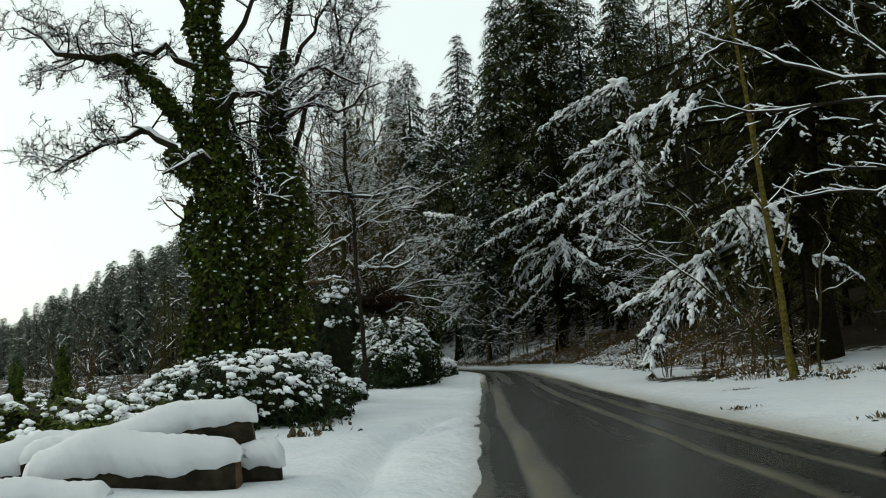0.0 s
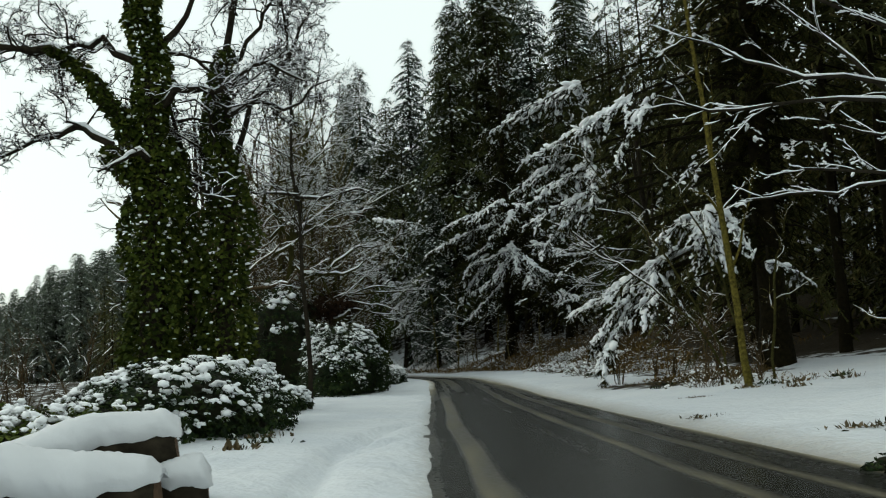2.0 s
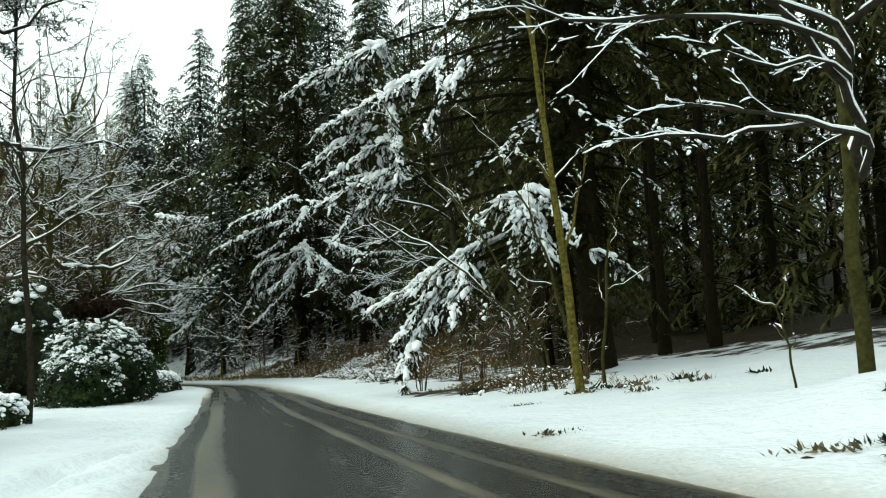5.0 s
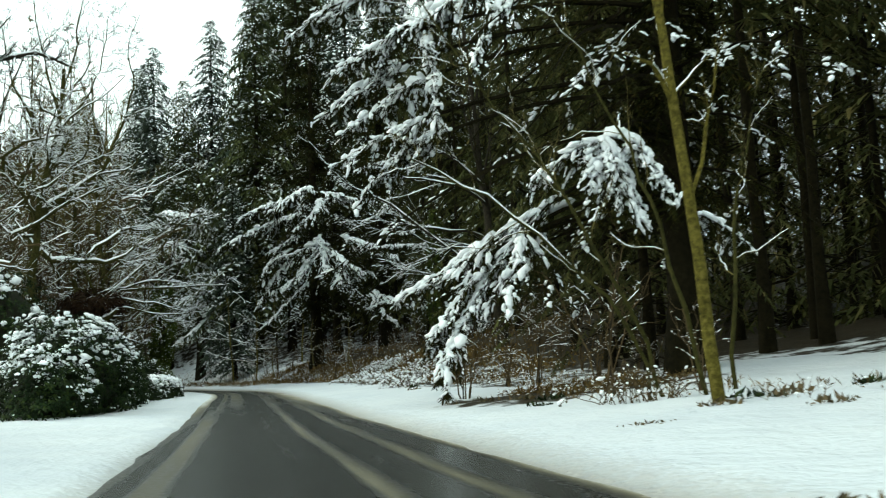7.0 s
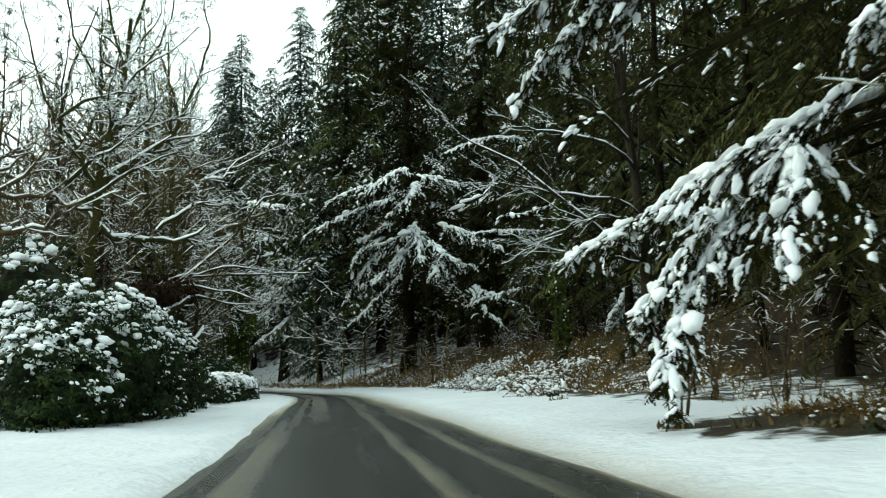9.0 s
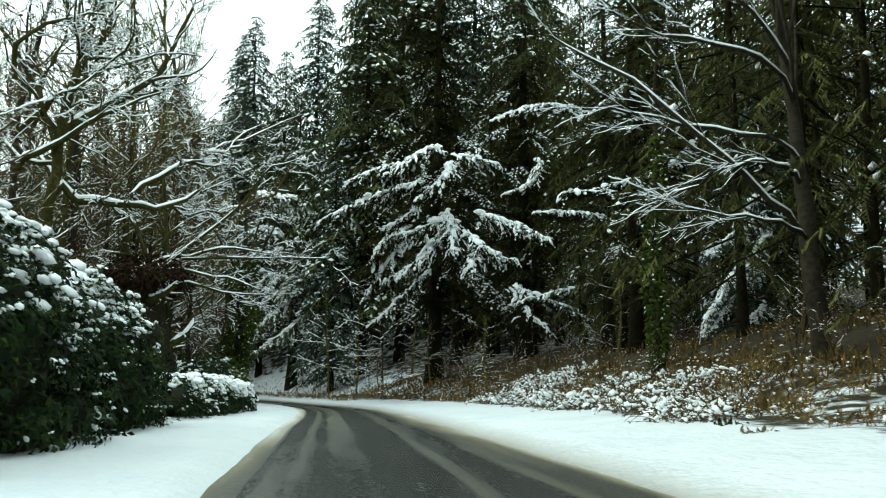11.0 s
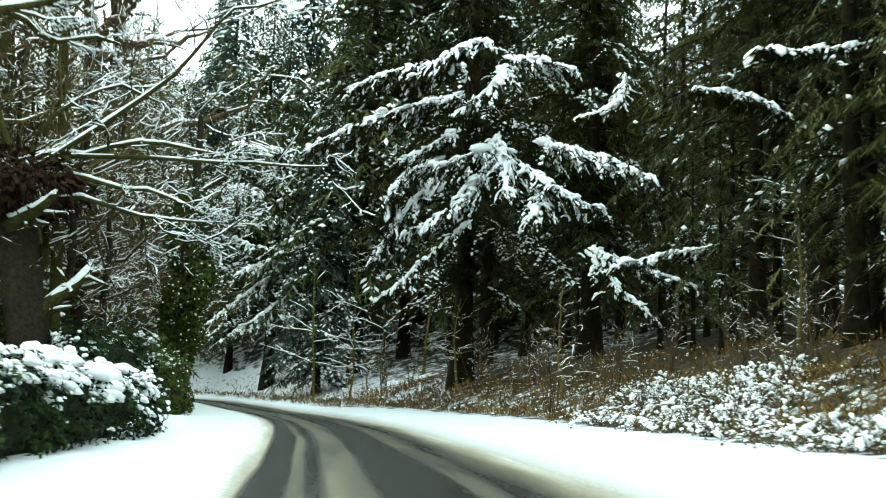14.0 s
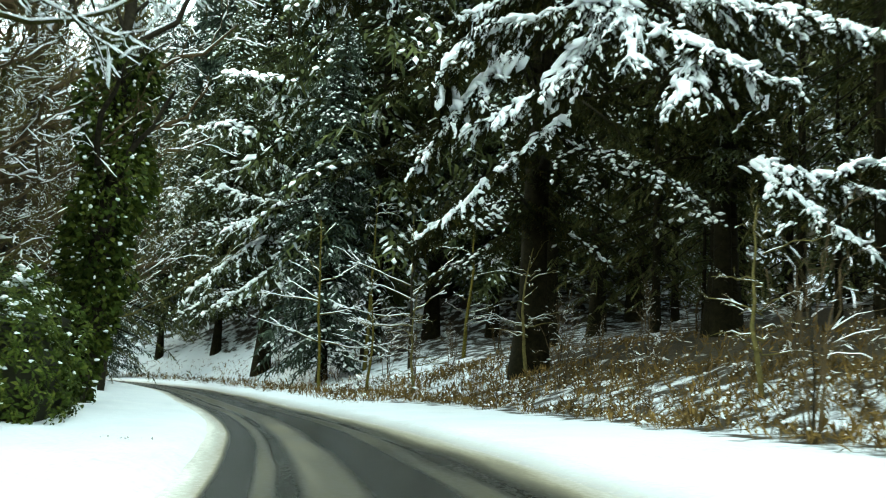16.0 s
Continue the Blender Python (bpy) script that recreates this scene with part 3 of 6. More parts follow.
            d /= np.linalg.norm(d, axis=1)[:, None] + 1e-9
            w = (w0 + (w1 - w0) * q) * np.exp(r.normal(0, 0.38, n))
            on = r.uniform(0, 1, n) > gap
            p, d, w = p[on], d[on] + r.normal(0, 0.22, (on.sum(), 3)), w[on]
            ax = axes(p - d * (w * 0.6)[:, None] + r.normal(0, 0.3, (len(w), 3)) * w[:, None] * [1, 1, 0.4] + [0, 0, 0.03], d, w * r.uniform(1.1, 2.1, len(w)), w * r.uniform(0.7, 1.2, len(w)), w * r.uniform(0.4, 0.75, len(w)))
            pick(white, PADS + FINGERS, ax, r)

        clots(spine, 0.31 * clump * wide ** 0.5, 0.15 * clump, 0.085 * clump, 0.15)
        k = max(6, int(ln * 7.5 / clump))
        for c, q in enumerate(np.linspace(0.05, 1.0, k)):
            p = np.array([np.interp(q, s, spine[:, b]) for b in range(3)])
            d = np.array([np.interp(q, s, g[:, b]) for b in range(3)])
            d /= np.linalg.norm(d) + 1e-9
            side = np.cross(d, [0.1, 0.1, 1.0])
            side /= np.linalg.norm(side) + 1e-9
            ang = (1 if c % 2 else -1) * r.uniform(0.5, 1.2) * (q < 0.97)
            d = d * np.cos(ang) + side * np.sin(ang) + [0, 0, -r.uniform(0.1, 0.65)]
            d /= np.linalg.norm(d)
            bl = wide * clump * (0.35 + 0.95 * (1.02 - q) ** 0.6) * r.uniform(0.35, 1.5)
            u = np.linspace(0, 1, 5)[:, None]
            twig = p + d * bl * u + np.array([0, 0, -1.0]) * bl * r.uniform(0.1, 0.5) * u**2
            tube(wood, twig[::2], [0.016, 0.011, 0.005], 3)
            needles(twig, bl, max(3, int(bl * 5.0)), 0.0, 0.42 * spray)
            if r.uniform() < 0.72:
                clots(twig, 0.18 * clump, 0.09 * clump, 0.10 * clump, 0.22)
            for e in range(2):
                v = r.uniform(0.3, 0.9)
                start = p + (twig[-1] - p) * v
                shoot = start + (d * r.uniform(0.2, 0.8) + side * r.normal(0, 0.6) + [0, 0, -r.uniform(0.1, 0.6)]) * (bl * 0.45) * u
                needles(shoot, bl * 0.4, 3, 0.0, 0.36 * spray)
                if r.uniform() < 0.5:
                    clots(shoot, 0.14 * clump, 0.08 * clump, 0.09 * clump, 0.25)

    for first, middle, last, *wide in fans:
        fan(first, middle, last, wide[0] if wide else 1.0)
    for k in range(inner):
        z0, a, ln = tall * (low + (0.8 - low) * k / inner) * r.uniform(0.9, 1.1), r.uniform(0, 6.28), r.uniform(1.4, 3.4)
        u = np.linspace(0, 1, 5)
        needles(np.stack([ln * u * np.cos(a), ln * u * np.sin(a), z0 + ln * (0.2 * u - 0.7 * u**2)], 1), ln, 9, 0.0, 1.3)
    az = r.uniform(0, 6.28)
    for k in range(boughs):
        h = low + (1 - low) * ((k + r.uniform(0, 1)) / boughs) ** 0.92
        z0 = tall * min(h, 0.985)
        az += 2.4 + r.uniform(-0.5, 0.5)
        ln = reach * (1 - h) ** 0.62 * (r.uniform(0.65, 1.15) if fine else r.uniform(0.4, 1.25)) * (0.75 + 0.5 * sstep(0.0, 0.12, h - low)) + 0.25
        if open_to is not None:
            ln *= 1 + one_sided * np.cos(az - open_to)
        lift = 0.25 + 0.5 * h - r.uniform(0, 0.35)
        sag = min(droop * r.uniform(0.6, 1.5), 0.8 * z0 / ln, 4.5 / ln)
        n = 7
        s = np.linspace(0, 1, n)
        zz = z0 + ln * (lift * s - (lift + sag) * s ** 1.8)
        bend = az + r.uniform(-0.25, 0.25) * s
        c = np.array([np.interp(z0, zs, pts[:, 0]), np.interp(z0, zs, pts[:, 1])])
        bough(np.stack([c[0] + ln * s * np.cos(bend), c[1] + ln * s * np.sin(bend), zz], 1), ln, r.choice(loads) if fine else r.choice([0.0, 0.1, 0.4, 1.2, 2.0]))
    for k in range(int(bare * 40)):
        z0, a, ln = tall * low * r.uniform(0.15, 1.1), r.uniform(0, 6.28), r.uniform(0.6, 2.6)
        u = np.linspace(0, 1, 4)
        tube(wood, np.stack([ln * u * np.cos(a), ln * u * np.sin(a), z0 - ln * 0.25 * u**2], 1), np.linspace(0.035, 0.008, 4), 3)
    pos, dirs, lens, snow_w = (np.concatenate([g[i] for g in got]) for i in range(4))
    if lump:
        a, b, c = (np.concatenate([g[i] for g in lump]) for i in range(3))
        pick(white, FINGERS if spray < 1.45 else PADS_FAR, axes(a, b + r.normal(0, 0.6, b.shape) * [1, 1, 0.4], c * 1.2, c * r.uniform(0.6, 1.1, len(c)), c * r.uniform(0.3, 0.5, len(c))), r)
    pick(green, templates, axes(pos, dirs, lens, lens * r.uniform(0.8, 1.1, len(lens)), lens, r.normal(0, 0.35, len(lens))), r)
    on = r.uniform(0, 1, len(lens)) < snowy * (np.clip(snow_w - 0.3, 0, 1.2) * 0.7 if fine else snow_w)
    k = on.sum()
    ln = lens[on] * r.uniform(0.6, 1.05, k) if fine else np.clip(lens[on] * r.uniform(0.25, 0.65, k), 0.25, 0.85)
    pick(white, FINGERS if fine and spray < 1.45 else PADS_FAR, axes(pos[on] + dirs[on] * (0.05 if fine else r.uniform(0.05, 0.9, k)[:, None]) + [0, 0, 0.02], dirs[on] * ([1, 1, 0.5] if fine else [1, 1, 1]), ln, ln * r.uniform(0.4, 0.8, k), ln * r.uniform(0.2, 0.34, k)), r)
    return trunk, wood, green, white


def conifer(name, meshes, x, y, label, needle=NEEDLE, z=None, turn=0.0, bark=BARK_RED, group=""):
    t = thing(name, x, y, ground_z(x, y) if z is None else z, label, "conifer", group)
    t.rotation_euler[2] = turn
    part("trunk", meshes[0], bark, t, smooth=True)
    part("bough", meshes[1], bark, t, kind="stuff")
    crown = part("crown", meshes[2], needle, t, kind="stuff")
    part("snow", meshes[3], SNOW, crown, "white snow lying along the boughs", True, "stuff")
    return t


def bare_tree_meshes(seed, limbs, levels=3, twist=0.35, split=(5, 5, 4), shrink=0.55, spread=0.8, up=0.15, snow=0.7, thin=0.011, ratio=0.4, snow_min=0.02, fine_snow=0.6, mid_snow=0.9, most=99.0):
    """limbs: (points, first radius, last radius) of the trunk and great limbs. Side branches grow by themselves."""
    r = np.random.default_rng(seed)
    stem, wood, white = Soup(), Soup(), Soup()
    todo = [(np.asarray(p, float), r0, r1, 0) for p, r0, r1 in limbs][::-1]
    first = True
    while todo:
        pts, r0, r1, level = todo.pop()
        n = len(pts)
        radii = np.linspace(r0, r1, n)
        tube(stem if first else wood, pts, radii, (9, 5, 3, 3, 3)[min(level, 4)])
        first = False
        seg = np.diff(pts, axis=0)
        seg_l = np.linalg.norm(seg, axis=1)
        total = seg_l.sum()
        flat = np.abs(seg[:, 2]) / (seg_l + 1e-9)
        run = []
        for k in range(n - 1):
            lie = flat[k] < 0.78 and r.uniform() < snow * (1.0, 1.0, mid_snow, fine_snow)[min(level, 3)]
            if lie:
                run.append(k)
            if run and (not lie or k == n - 2):
                idx = np.arange(run[0], run[-1] + 2)
                w = np.clip(radii[idx] * 1.1, snow_min, 0.26) * r.uniform(0.75, 1.25, len(idx))
                w[0] *= 0.5
                w[-1] *= 0.5
                tube(white, pts[idx] + np.array([0, 0, 1.0]) * (radii[idx] * 0.7 + w * 0.32)[:, None], w, 4 if level < 3 else 3, 0.8)
                run = []
        if level >= levels:
            continue
        count = max(2, int(split[min(level, len(split) - 1)] * r.uniform(0.75, 1.25)))
        cum = np.concatenate([[0], np.cumsum(seg_l)]) / (total + 1e-9)
        for k in range(count):
            q = r.uniform(0.22, 1.0) if level else r.uniform(0.35, 1.0)
            p = np.array([np.interp(q, cum, pts[:, a]) for a in range(3)])
            g = seg[min(np.searchsorted(cum, q, "right") - 1, n - 2)]
            g = g / (np.linalg.norm(g) + 1e-9)
            v = r.normal(0, 1, 3)
            v -= v.dot(g) * g
            v /= np.linalg.norm(v)
            a = spread * r.uniform(0.6, 1.25)
            d = g * np.cos(a) + v * np.sin(a) + np.array([0, 0, up])
            d /= np.linalg.norm(d)
            ln = min(total * shrink * r.uniform(0.55, 1.15) * (1.1 - 0.45 * q), most)
            rr = max(thin * 0.7, np.interp(q, [0, 1], [r0, r1]) * ratio * r.uniform(0.8, 1.2))
            m = (6, 4, 3, 2)[min(level, 3)]
            path, cur = [p], d
            for _ in range(m):
                cur = cur + r.normal(0, twist, 3) * 0.6 + np.array([0, 0, up * 0.25])
                cur /= np.linalg.norm(cur)
                path.append(path[-1] + cur * ln / m)
            todo.append((np.array(path), rr, max(thin * 0.45, rr * 0.3), level + 1))
    return stem, wood, white


def wiggly(points, n, amount, seed):
    """A crooked line through a few points."""
    p = np.asarray(points, float)
    t = np.linspace(0, len(p) - 1, n)
    q = smooth_line(p, np.arange(len(p), dtype=float), 1e-3)
    q = q[np.clip((t * 1000).astype(int), 0, len(q) - 1)]
    r = np.random.default_rng(seed)
    o = r.normal(0, amount, q.shape)
    o[0] = 0
    return q + o


def bare_tree(name, meshes, x, y, label, bark, z=None, turn=0.0, group="", category="tree", stem=None):
    t = thing(name, x, y, ground_z(x, y) if z is None else z, label, category, group)
    t.rotation_euler[2] = turn
    part("trunk", meshes[0], stem or (BARK if bark == TWIG else BARK_OLIVE if bark == TWIG_OLIVE else bark), t, smooth=True)
    crown = part("crown", meshes[1], bark, t, "bare branches and fine twigs", True, "stuff")
    part("snow", meshes[2], SNOW, crown, "snow lying along the branches", True, "stuff")
    return t


def ivy_on(soup, white, path, radius, count, seed, size=0.22, flecks=0.028):
    """Ivy leaves round a stem: path points, radius of the ivy along it."""
    r = np.random.default_rng(seed)
    p, rad = np.asarray(path, float), np.asarray(radius, float)
    cum = np.concatenate([[0], np.cumsum(np.linalg.norm(np.diff(p, axis=0), axis=1))])
    q = r.uniform(0, cum[-1], count)
    a = r.uniform(0, 6.283, count)
    base = np.stack([np.interp(q, cum, p[:, k]) for k in range(3)], 1)
    rr = np.interp(q, cum, rad) * (0.72 + 0.4 * fbm(a * 2.0, q * 1.1, 1.0, seed)) * r.uniform(0.55, 1.08, count) ** 0.5
    out = np.stack([np.cos(a), np.sin(a), r.uniform(-0.9, 0.3, count)], 1)
    pos = base + out * np.array([1, 1, 0.15]) * rr[:, None]
    d = out + r.normal(0, 0.5, (count, 3)) + [0, 0, -0.5]
    ln = size * r.uniform(0.6, 1.4, count)
    soup.scatter(LEAF, axes(pos, d, ln, ln, ln, r.uniform(-1.2, 1.2, count)))
    k = max(1, int(count * flecks))
    pick(white, PADS, axes(pos[:k] + out[:k] * 0.05, out[:k] * [1, 1, 0.2], size * r.uniform(0.3, 1.2, k), size * r.uniform(0.3, 0.9, k), size * r.uniform(0.2, 0.7, k)), r)


def bush(name, x, y, rx, ry, tall, label, seed, leaf=0.2, density=11.0, snowy=0.5, turn=0.0, leaf_mat=None, pad=0.5, category="bush", lumps=0.12, boxy=False, side=0.07):
    """An evergreen bush: dark core sheet that paints the shade within, rosettes of leaves over a lumpy dome, pads of
    snow on its upper sides.
    """
    r = np.random.default_rng(seed)
    t = thing(name, x, y, ground_z(x, y), label, category)
    t.rotation_euler[2] = turn
    core, green, white = Soup(), Soup(), Soup()

    def shape(a, e):
        wob = 1 + (lumps * fbm(a * 3.0, e * 4.0, 1.0, seed) + lumps * 0.7 * fbm(a * 7.0, e * 9.0, 1.0, seed + 3)) * np.cos(e) ** 0.5
        ca, sa, ce, se = np.cos(a), np.sin(a), np.cos(e) ** 0.7, np.sin(e)
        if boxy:
            ca, sa, ce, se = np.sign(ca) * np.abs(ca) ** 0.5, np.sign(sa) * np.abs(sa) ** 0.5, np.cos(e) ** 0.4, np.clip(se, 0, 1) ** 0.6
        return np.stack([rx * ce * ca * wob, ry * ce * sa * wob, tall * se * wob], 1)

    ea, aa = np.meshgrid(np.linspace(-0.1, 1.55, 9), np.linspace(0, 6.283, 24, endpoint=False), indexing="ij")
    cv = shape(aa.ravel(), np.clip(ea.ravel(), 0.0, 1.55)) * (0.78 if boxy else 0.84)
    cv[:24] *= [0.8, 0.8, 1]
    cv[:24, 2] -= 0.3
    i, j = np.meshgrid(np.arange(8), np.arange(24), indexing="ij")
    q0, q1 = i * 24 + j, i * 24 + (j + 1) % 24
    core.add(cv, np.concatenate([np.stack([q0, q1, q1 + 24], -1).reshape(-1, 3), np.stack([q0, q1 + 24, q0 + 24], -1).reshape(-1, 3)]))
    n = int(density * 3.14 * ((rx + ry) * tall * 0.9 + rx * ry * 0.55))
    a = r.uniform(0, 6.283, n)
    if boxy:
        u, flank = r.uniform(-1, 1, n), r.choice([-1.0, 1.0], n)
        long = r.uniform(0, 1, n) < ry / (rx + ry)
        f = np.abs(u) ** 2
        g = np.sqrt(np.clip(1 - f * f, 0, 1))
        a = np.where(long, np.arctan2(np.sign(u) * f, flank * g), np.arctan2(flank * g, np.sign(u) * f)) % 6.283
    e = np.arcsin(r.uniform(0.0, 1.0, n)) * 0.98
    if boxy:
        e = np.where(r.uniform(0, 1, n) < 0.55, np.arcsin(r.uniform(0, 1, n) ** 1.67), np.arccos(np.clip(r.uniform(0.05, 1, n) ** 2.0, 0, 1))) * 0.99
    p = shape(a, e) * r.uniform(0.86, 1.07, n)[:, None]
    nrm = np.stack([p[:, 0] / rx**2, p[:, 1] / ry**2, p[:, 2] / tall**2], 1)
    nrm /= np.linalg.norm(nrm, axis=1)[:, None]
    ln = leaf * r.uniform(0.7, 1.35, n)
    axis = nrm + r.normal(0, 0.35, (n, 3)) + [0, 0, 0.25]
    axis /= np.linalg.norm(axis, axis=1)[:, None]
    xd = np.cross(axis, r.normal(0, 1, (n, 3)))
    xd /= np.linalg.norm(xd, axis=1)[:, None]
    m = np.empty((n, 3, 4))
    m[:, :, 0], m[:, :, 1], m[:, :, 2], m[:, :, 3] = xd * ln[:, None], np.cross(axis, xd) * ln[:, None], axis * ln[:, None], p
    pick(green, ROSETTES, m, r)
    # snow: clots of lumps round chosen tips, most of them on the crest
    want = (sstep(0.15, 0.8, nrm[:, 2]) ** 1.6 * 1.6 + side) * (0.6 + 0.4 * (fbm(p[:, 0] * 1.7, p[:, 1] * 1.7 + p[:, 2] * 2.3, 1.0, seed) > -0.1))
    clots = max(1, int(snowy * 0.30 * n * want.mean()))
    chosen = r.choice(n, min(clots, n), False, want / want.sum())
    for c in chosen:
        up = np.clip(nrm[c, 2], 0, 1)
        wide = pad * np.exp(r.normal(-0.15, 0.4)) * (0.7 + 0.7 * up)
        near = np.nonzero(((p - p[c]) ** 2).sum(1) < wide**2)[0]
        k = int(np.clip(len(near), 4, 7 + 5 * up))
        here = np.concatenate([p[r.choice(near, min(k, len(near)), False)], p[c] + r.normal(0, 0.33, (3, 3)) * wide * [1, 1, 0.3]])
        k = len(here)
        w = wide * r.uniform(0.35, 0.85, k)
        lay = nrm[c] + [0, 0, 1.2] + r.normal(0, 0.15, (k, 3))
        lay /= np.linalg.norm(lay, axis=1)[:, None]
        xd = np.cross(lay, r.normal(0, 1, (k, 3)))
        xd /= np.linalg.norm(xd, axis=1)[:, None]
        m = np.empty((k, 3, 4))
        m[:, :, 0], m[:, :, 1], m[:, :, 2] = xd * w[:, None], np.cross(lay, xd) * (w * r.uniform(0.6, 1.0, k))[:, None], lay * (w * r.uniform(0.4, 0.7, k))[:, None]
        m[:, :, 3] = here + nrm[c] * 0.05 - m[:, :, 0] * 0.5
        pick(white, PADS, m, r)
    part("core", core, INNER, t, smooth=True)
    leaves = part("foliage", green, leaf_mat or LAUREL, t, kind="stuff")
    part("snow", white, SNOW, leaves, "thick pads of snow on the leaves", True, "stuff")
    return t


# ---- the log pile ----
def log(x, y, z, length, radius, turn, tilt, seed, snow_deep, label, hump=0.4):
    r = np.random.default_rng(seed)
    t = thing("log", x, y, z, label, "log", "logs of the pile")
    t.rotation_euler = (0, tilt, turn)
    body, white = Soup(), Soup()
    n, sides = 12, 14
    s = np.linspace(0, 1, n)
    a = np.linspace(0, 2 * np.pi, sides, endpoint=False)
    wob = 1 + 0.05 * r.normal(0, 1, (n, sides)) + 0.06 * np.cos(2 * a + 1)[None]
    xx = -length * s[:, None] * np.ones_like(a)[None]
    v = np.stack([xx, radius * wob * np.cos(a), radius * wob * np.sin(a)], -1)
    i, j = np.meshgrid(np.arange(n - 1), np.arange(sides), indexing="ij")
    q0, q1 = i * sides + j, i * sides + (j + 1) % sides
    body.add(v.reshape(-1, 3), np.concatenate([np.stack([q0, q1, q1 + sides], -1).reshape(-1, 3), np.stack([q0, q1 + sides, q0 + sides], -1).reshape(-1, 3)]))
    for end in (0, n - 1):
        rim = v[end] + [0.004 if end == 0 else -0.004, 0, 0]
        inner = rim * [1, 0.55, 0.55] + [0.012 if end == 0 else -0.012, 0, 0]
        mid = [[rim[0, 0] + (0.015 if end == 0 else -0.015), 0, 0]]
        f = []
        for k in range(sides):
            m = (k + 1) % sides
            f += [(k, m, sides + m), (k, sides + m, sides + k), (sides + k, sides + m, 2 * sides)]
        cut = Soup()
        cut.add(np.concatenate([rim, inner, mid]), f)
        part("cut_end", cut, SAWN, t, "weathered brown sawn end")
    # a rounded, sagging blanket of snow along the top
    n, w = 44, 15
    s = np.linspace(-0.03, 1.0, n)
    b = np.linspace(-1, 1, w)
    thick = snow_deep * (0.55 + 0.6 * np.exp(-(((s - hump) / 0.3) ** 2)) + 0.08 * np.sin(s * 13 + seed))
    thick = thick * np.clip(np.minimum((s + 0.05) * 14, (1.03 - s) * 14), 0.25, 1)
    ang = b * (1.02 + 0.16 * np.sin(s * 9 + seed) + 0.08 * np.sin(s * 31 + seed))[:, None]
    rr = radius * 1.0 + thick[:, None] * np.sqrt(np.clip(1 - b**2, 0, 1))[None] + 0.015
    sy, sz = rr * np.sin(ang), rr * np.cos(ang)
    sx = -length * s[:, None] * np.ones_like(b)[None]
    v = np.stack([sx, sy, sz], -1) + r.normal(0, 0.008, (n, w, 3))
    i, j = np.meshgrid(np.arange(n - 1), np.arange(w - 1), indexing="ij")
    q = i * w + j
    white.add(v.reshape(-1, 3), np.concatenate([np.stack([q, q + 1, q + w + 1], -1).reshape(-1, 3), np.stack([q, q + w + 1, q + w], -1).reshape(-1, 3)]))
    for e in (0, n - 1):
        c = v[e].mean(0) * [1, 1, 0.97]
        white.add(np.concatenate([v[e], [c]]), [(k, k + 1, w) for k in range(w - 1)])
    part("bark", body, BARK, t, smooth=True)
    part("snow", white, SNOW_DIM, t, "thick rounded blanket of snow", True)
    return t


log(-2.5, 12.85, 0.55, 2.8, 0.26, radians(10), radians(-8), 3, 0.24, "dark-barked felled log under deep snow on the pile", 0.3)
log(-2.55, 12.15, 0.04, 2.5, 0.28, radians(3), radians(-2), 5, 0.38, "felled log with a deep snow blanket on the pile", 0.6)
log(-3.9, 11.3, -0.24, 2.2, 0.24, radians(2), radians(0), 8, 0.2, "felled log at the foot of the snowy pile")
log(-4.5, 12.75, 0.16, 2.8, 0.26, radians(8), radians(-6), 11, 0.26, "snow-covered felled log at the back of the pile", 0.2)
log(-2.14, 12.75, 0.04, 1.9, 0.2, radians(14), radians(-3), 14, 0.2, "short thin log with snow beside the pile", 0.1)
log(-2.3, 13.1, 0.0, 2.4, 0.24, radians(9), radians(-2), 17, 0.1, "dark felled log low in the pile")


# ---- evergreen bushes by the road ----
bush("rhododendron_bush", -5.6, 28.6, 2.7, 6.4, 1.85, "broad dark green rhododendron bush loaded with snow pads", 21, 0.17, 32, 0.62, pad=0.18, side=0.14)
bush("rhododendron_bush", -8.6, 21.0, 3.9, 3.0, 1.1, "low sprawling rhododendron bush with green leaves and some snow", 23, 0.19, 34, 0.3, pad=0.2, leaf_mat=IVY)
for x, y, tall in [(-8.75, 22.6, 2.2), (-9.75, 22.4, 1.95), (-9.2, 23.4, 1.5)]:
    bush("young_yew", x, y, 0.2, 0.2, tall, "slim upright young yew tipped with snow", 37, 0.1, 160, 0.12, pad=0.14, leaf_mat=IVY)
bush("rhododendron_bush", -3.3, 66, 2.8, 7.5, 4.2, "tall rounded rhododendron bush with a snowy crown", 25, 0.2, 26, 0.62, pad=0.22, side=0.3)
bush("rhododendron_bush", -3.0, 75.5, 2.7, 5.0, 4.0, "tall rounded rhododendron bush with a snowy crown", 26, 0.2, 26, 0.62, pad=0.22, side=0.3)
bush("rhododendron_bush", -4.4, 40.2, 1.2, 1.6, 0.9, "small rhododendron bush in the snow by a thin stem", 36, 0.16, 34, 0.3, pad=0.22)
bush("rhododendron_bush", -12.5, 27, 4.2, 4.0, 1.3, "low sprawling rhododendron bush under lumpy snow", 38, 0.18, 22, 0.3, pad=0.32)
bush("laurel_hedge", -0.7, 93.4, 1.6, 12.3, 1.5, "low clipped laurel hedge covered in clumped snow", 27, 0.18, 30, 0.5, pad=0.22, category="hedge", side=0.45, boxy=True, lumps=0.06, turn=radians(-4))
bush("holly_bush", -9.0, 82, 3.2, 5.0, 7.6, "tall dark holly bush dusted with snow", 29, 0.24, 7, 0.3, pad=0.45)
bush("laurel_bush", -3.1, 119, 2.3, 4.0, 3.4, "leafy green laurel bush dusted with snow", 31, 0.2, 18, 0.2, pad=0.2, side=0.5)
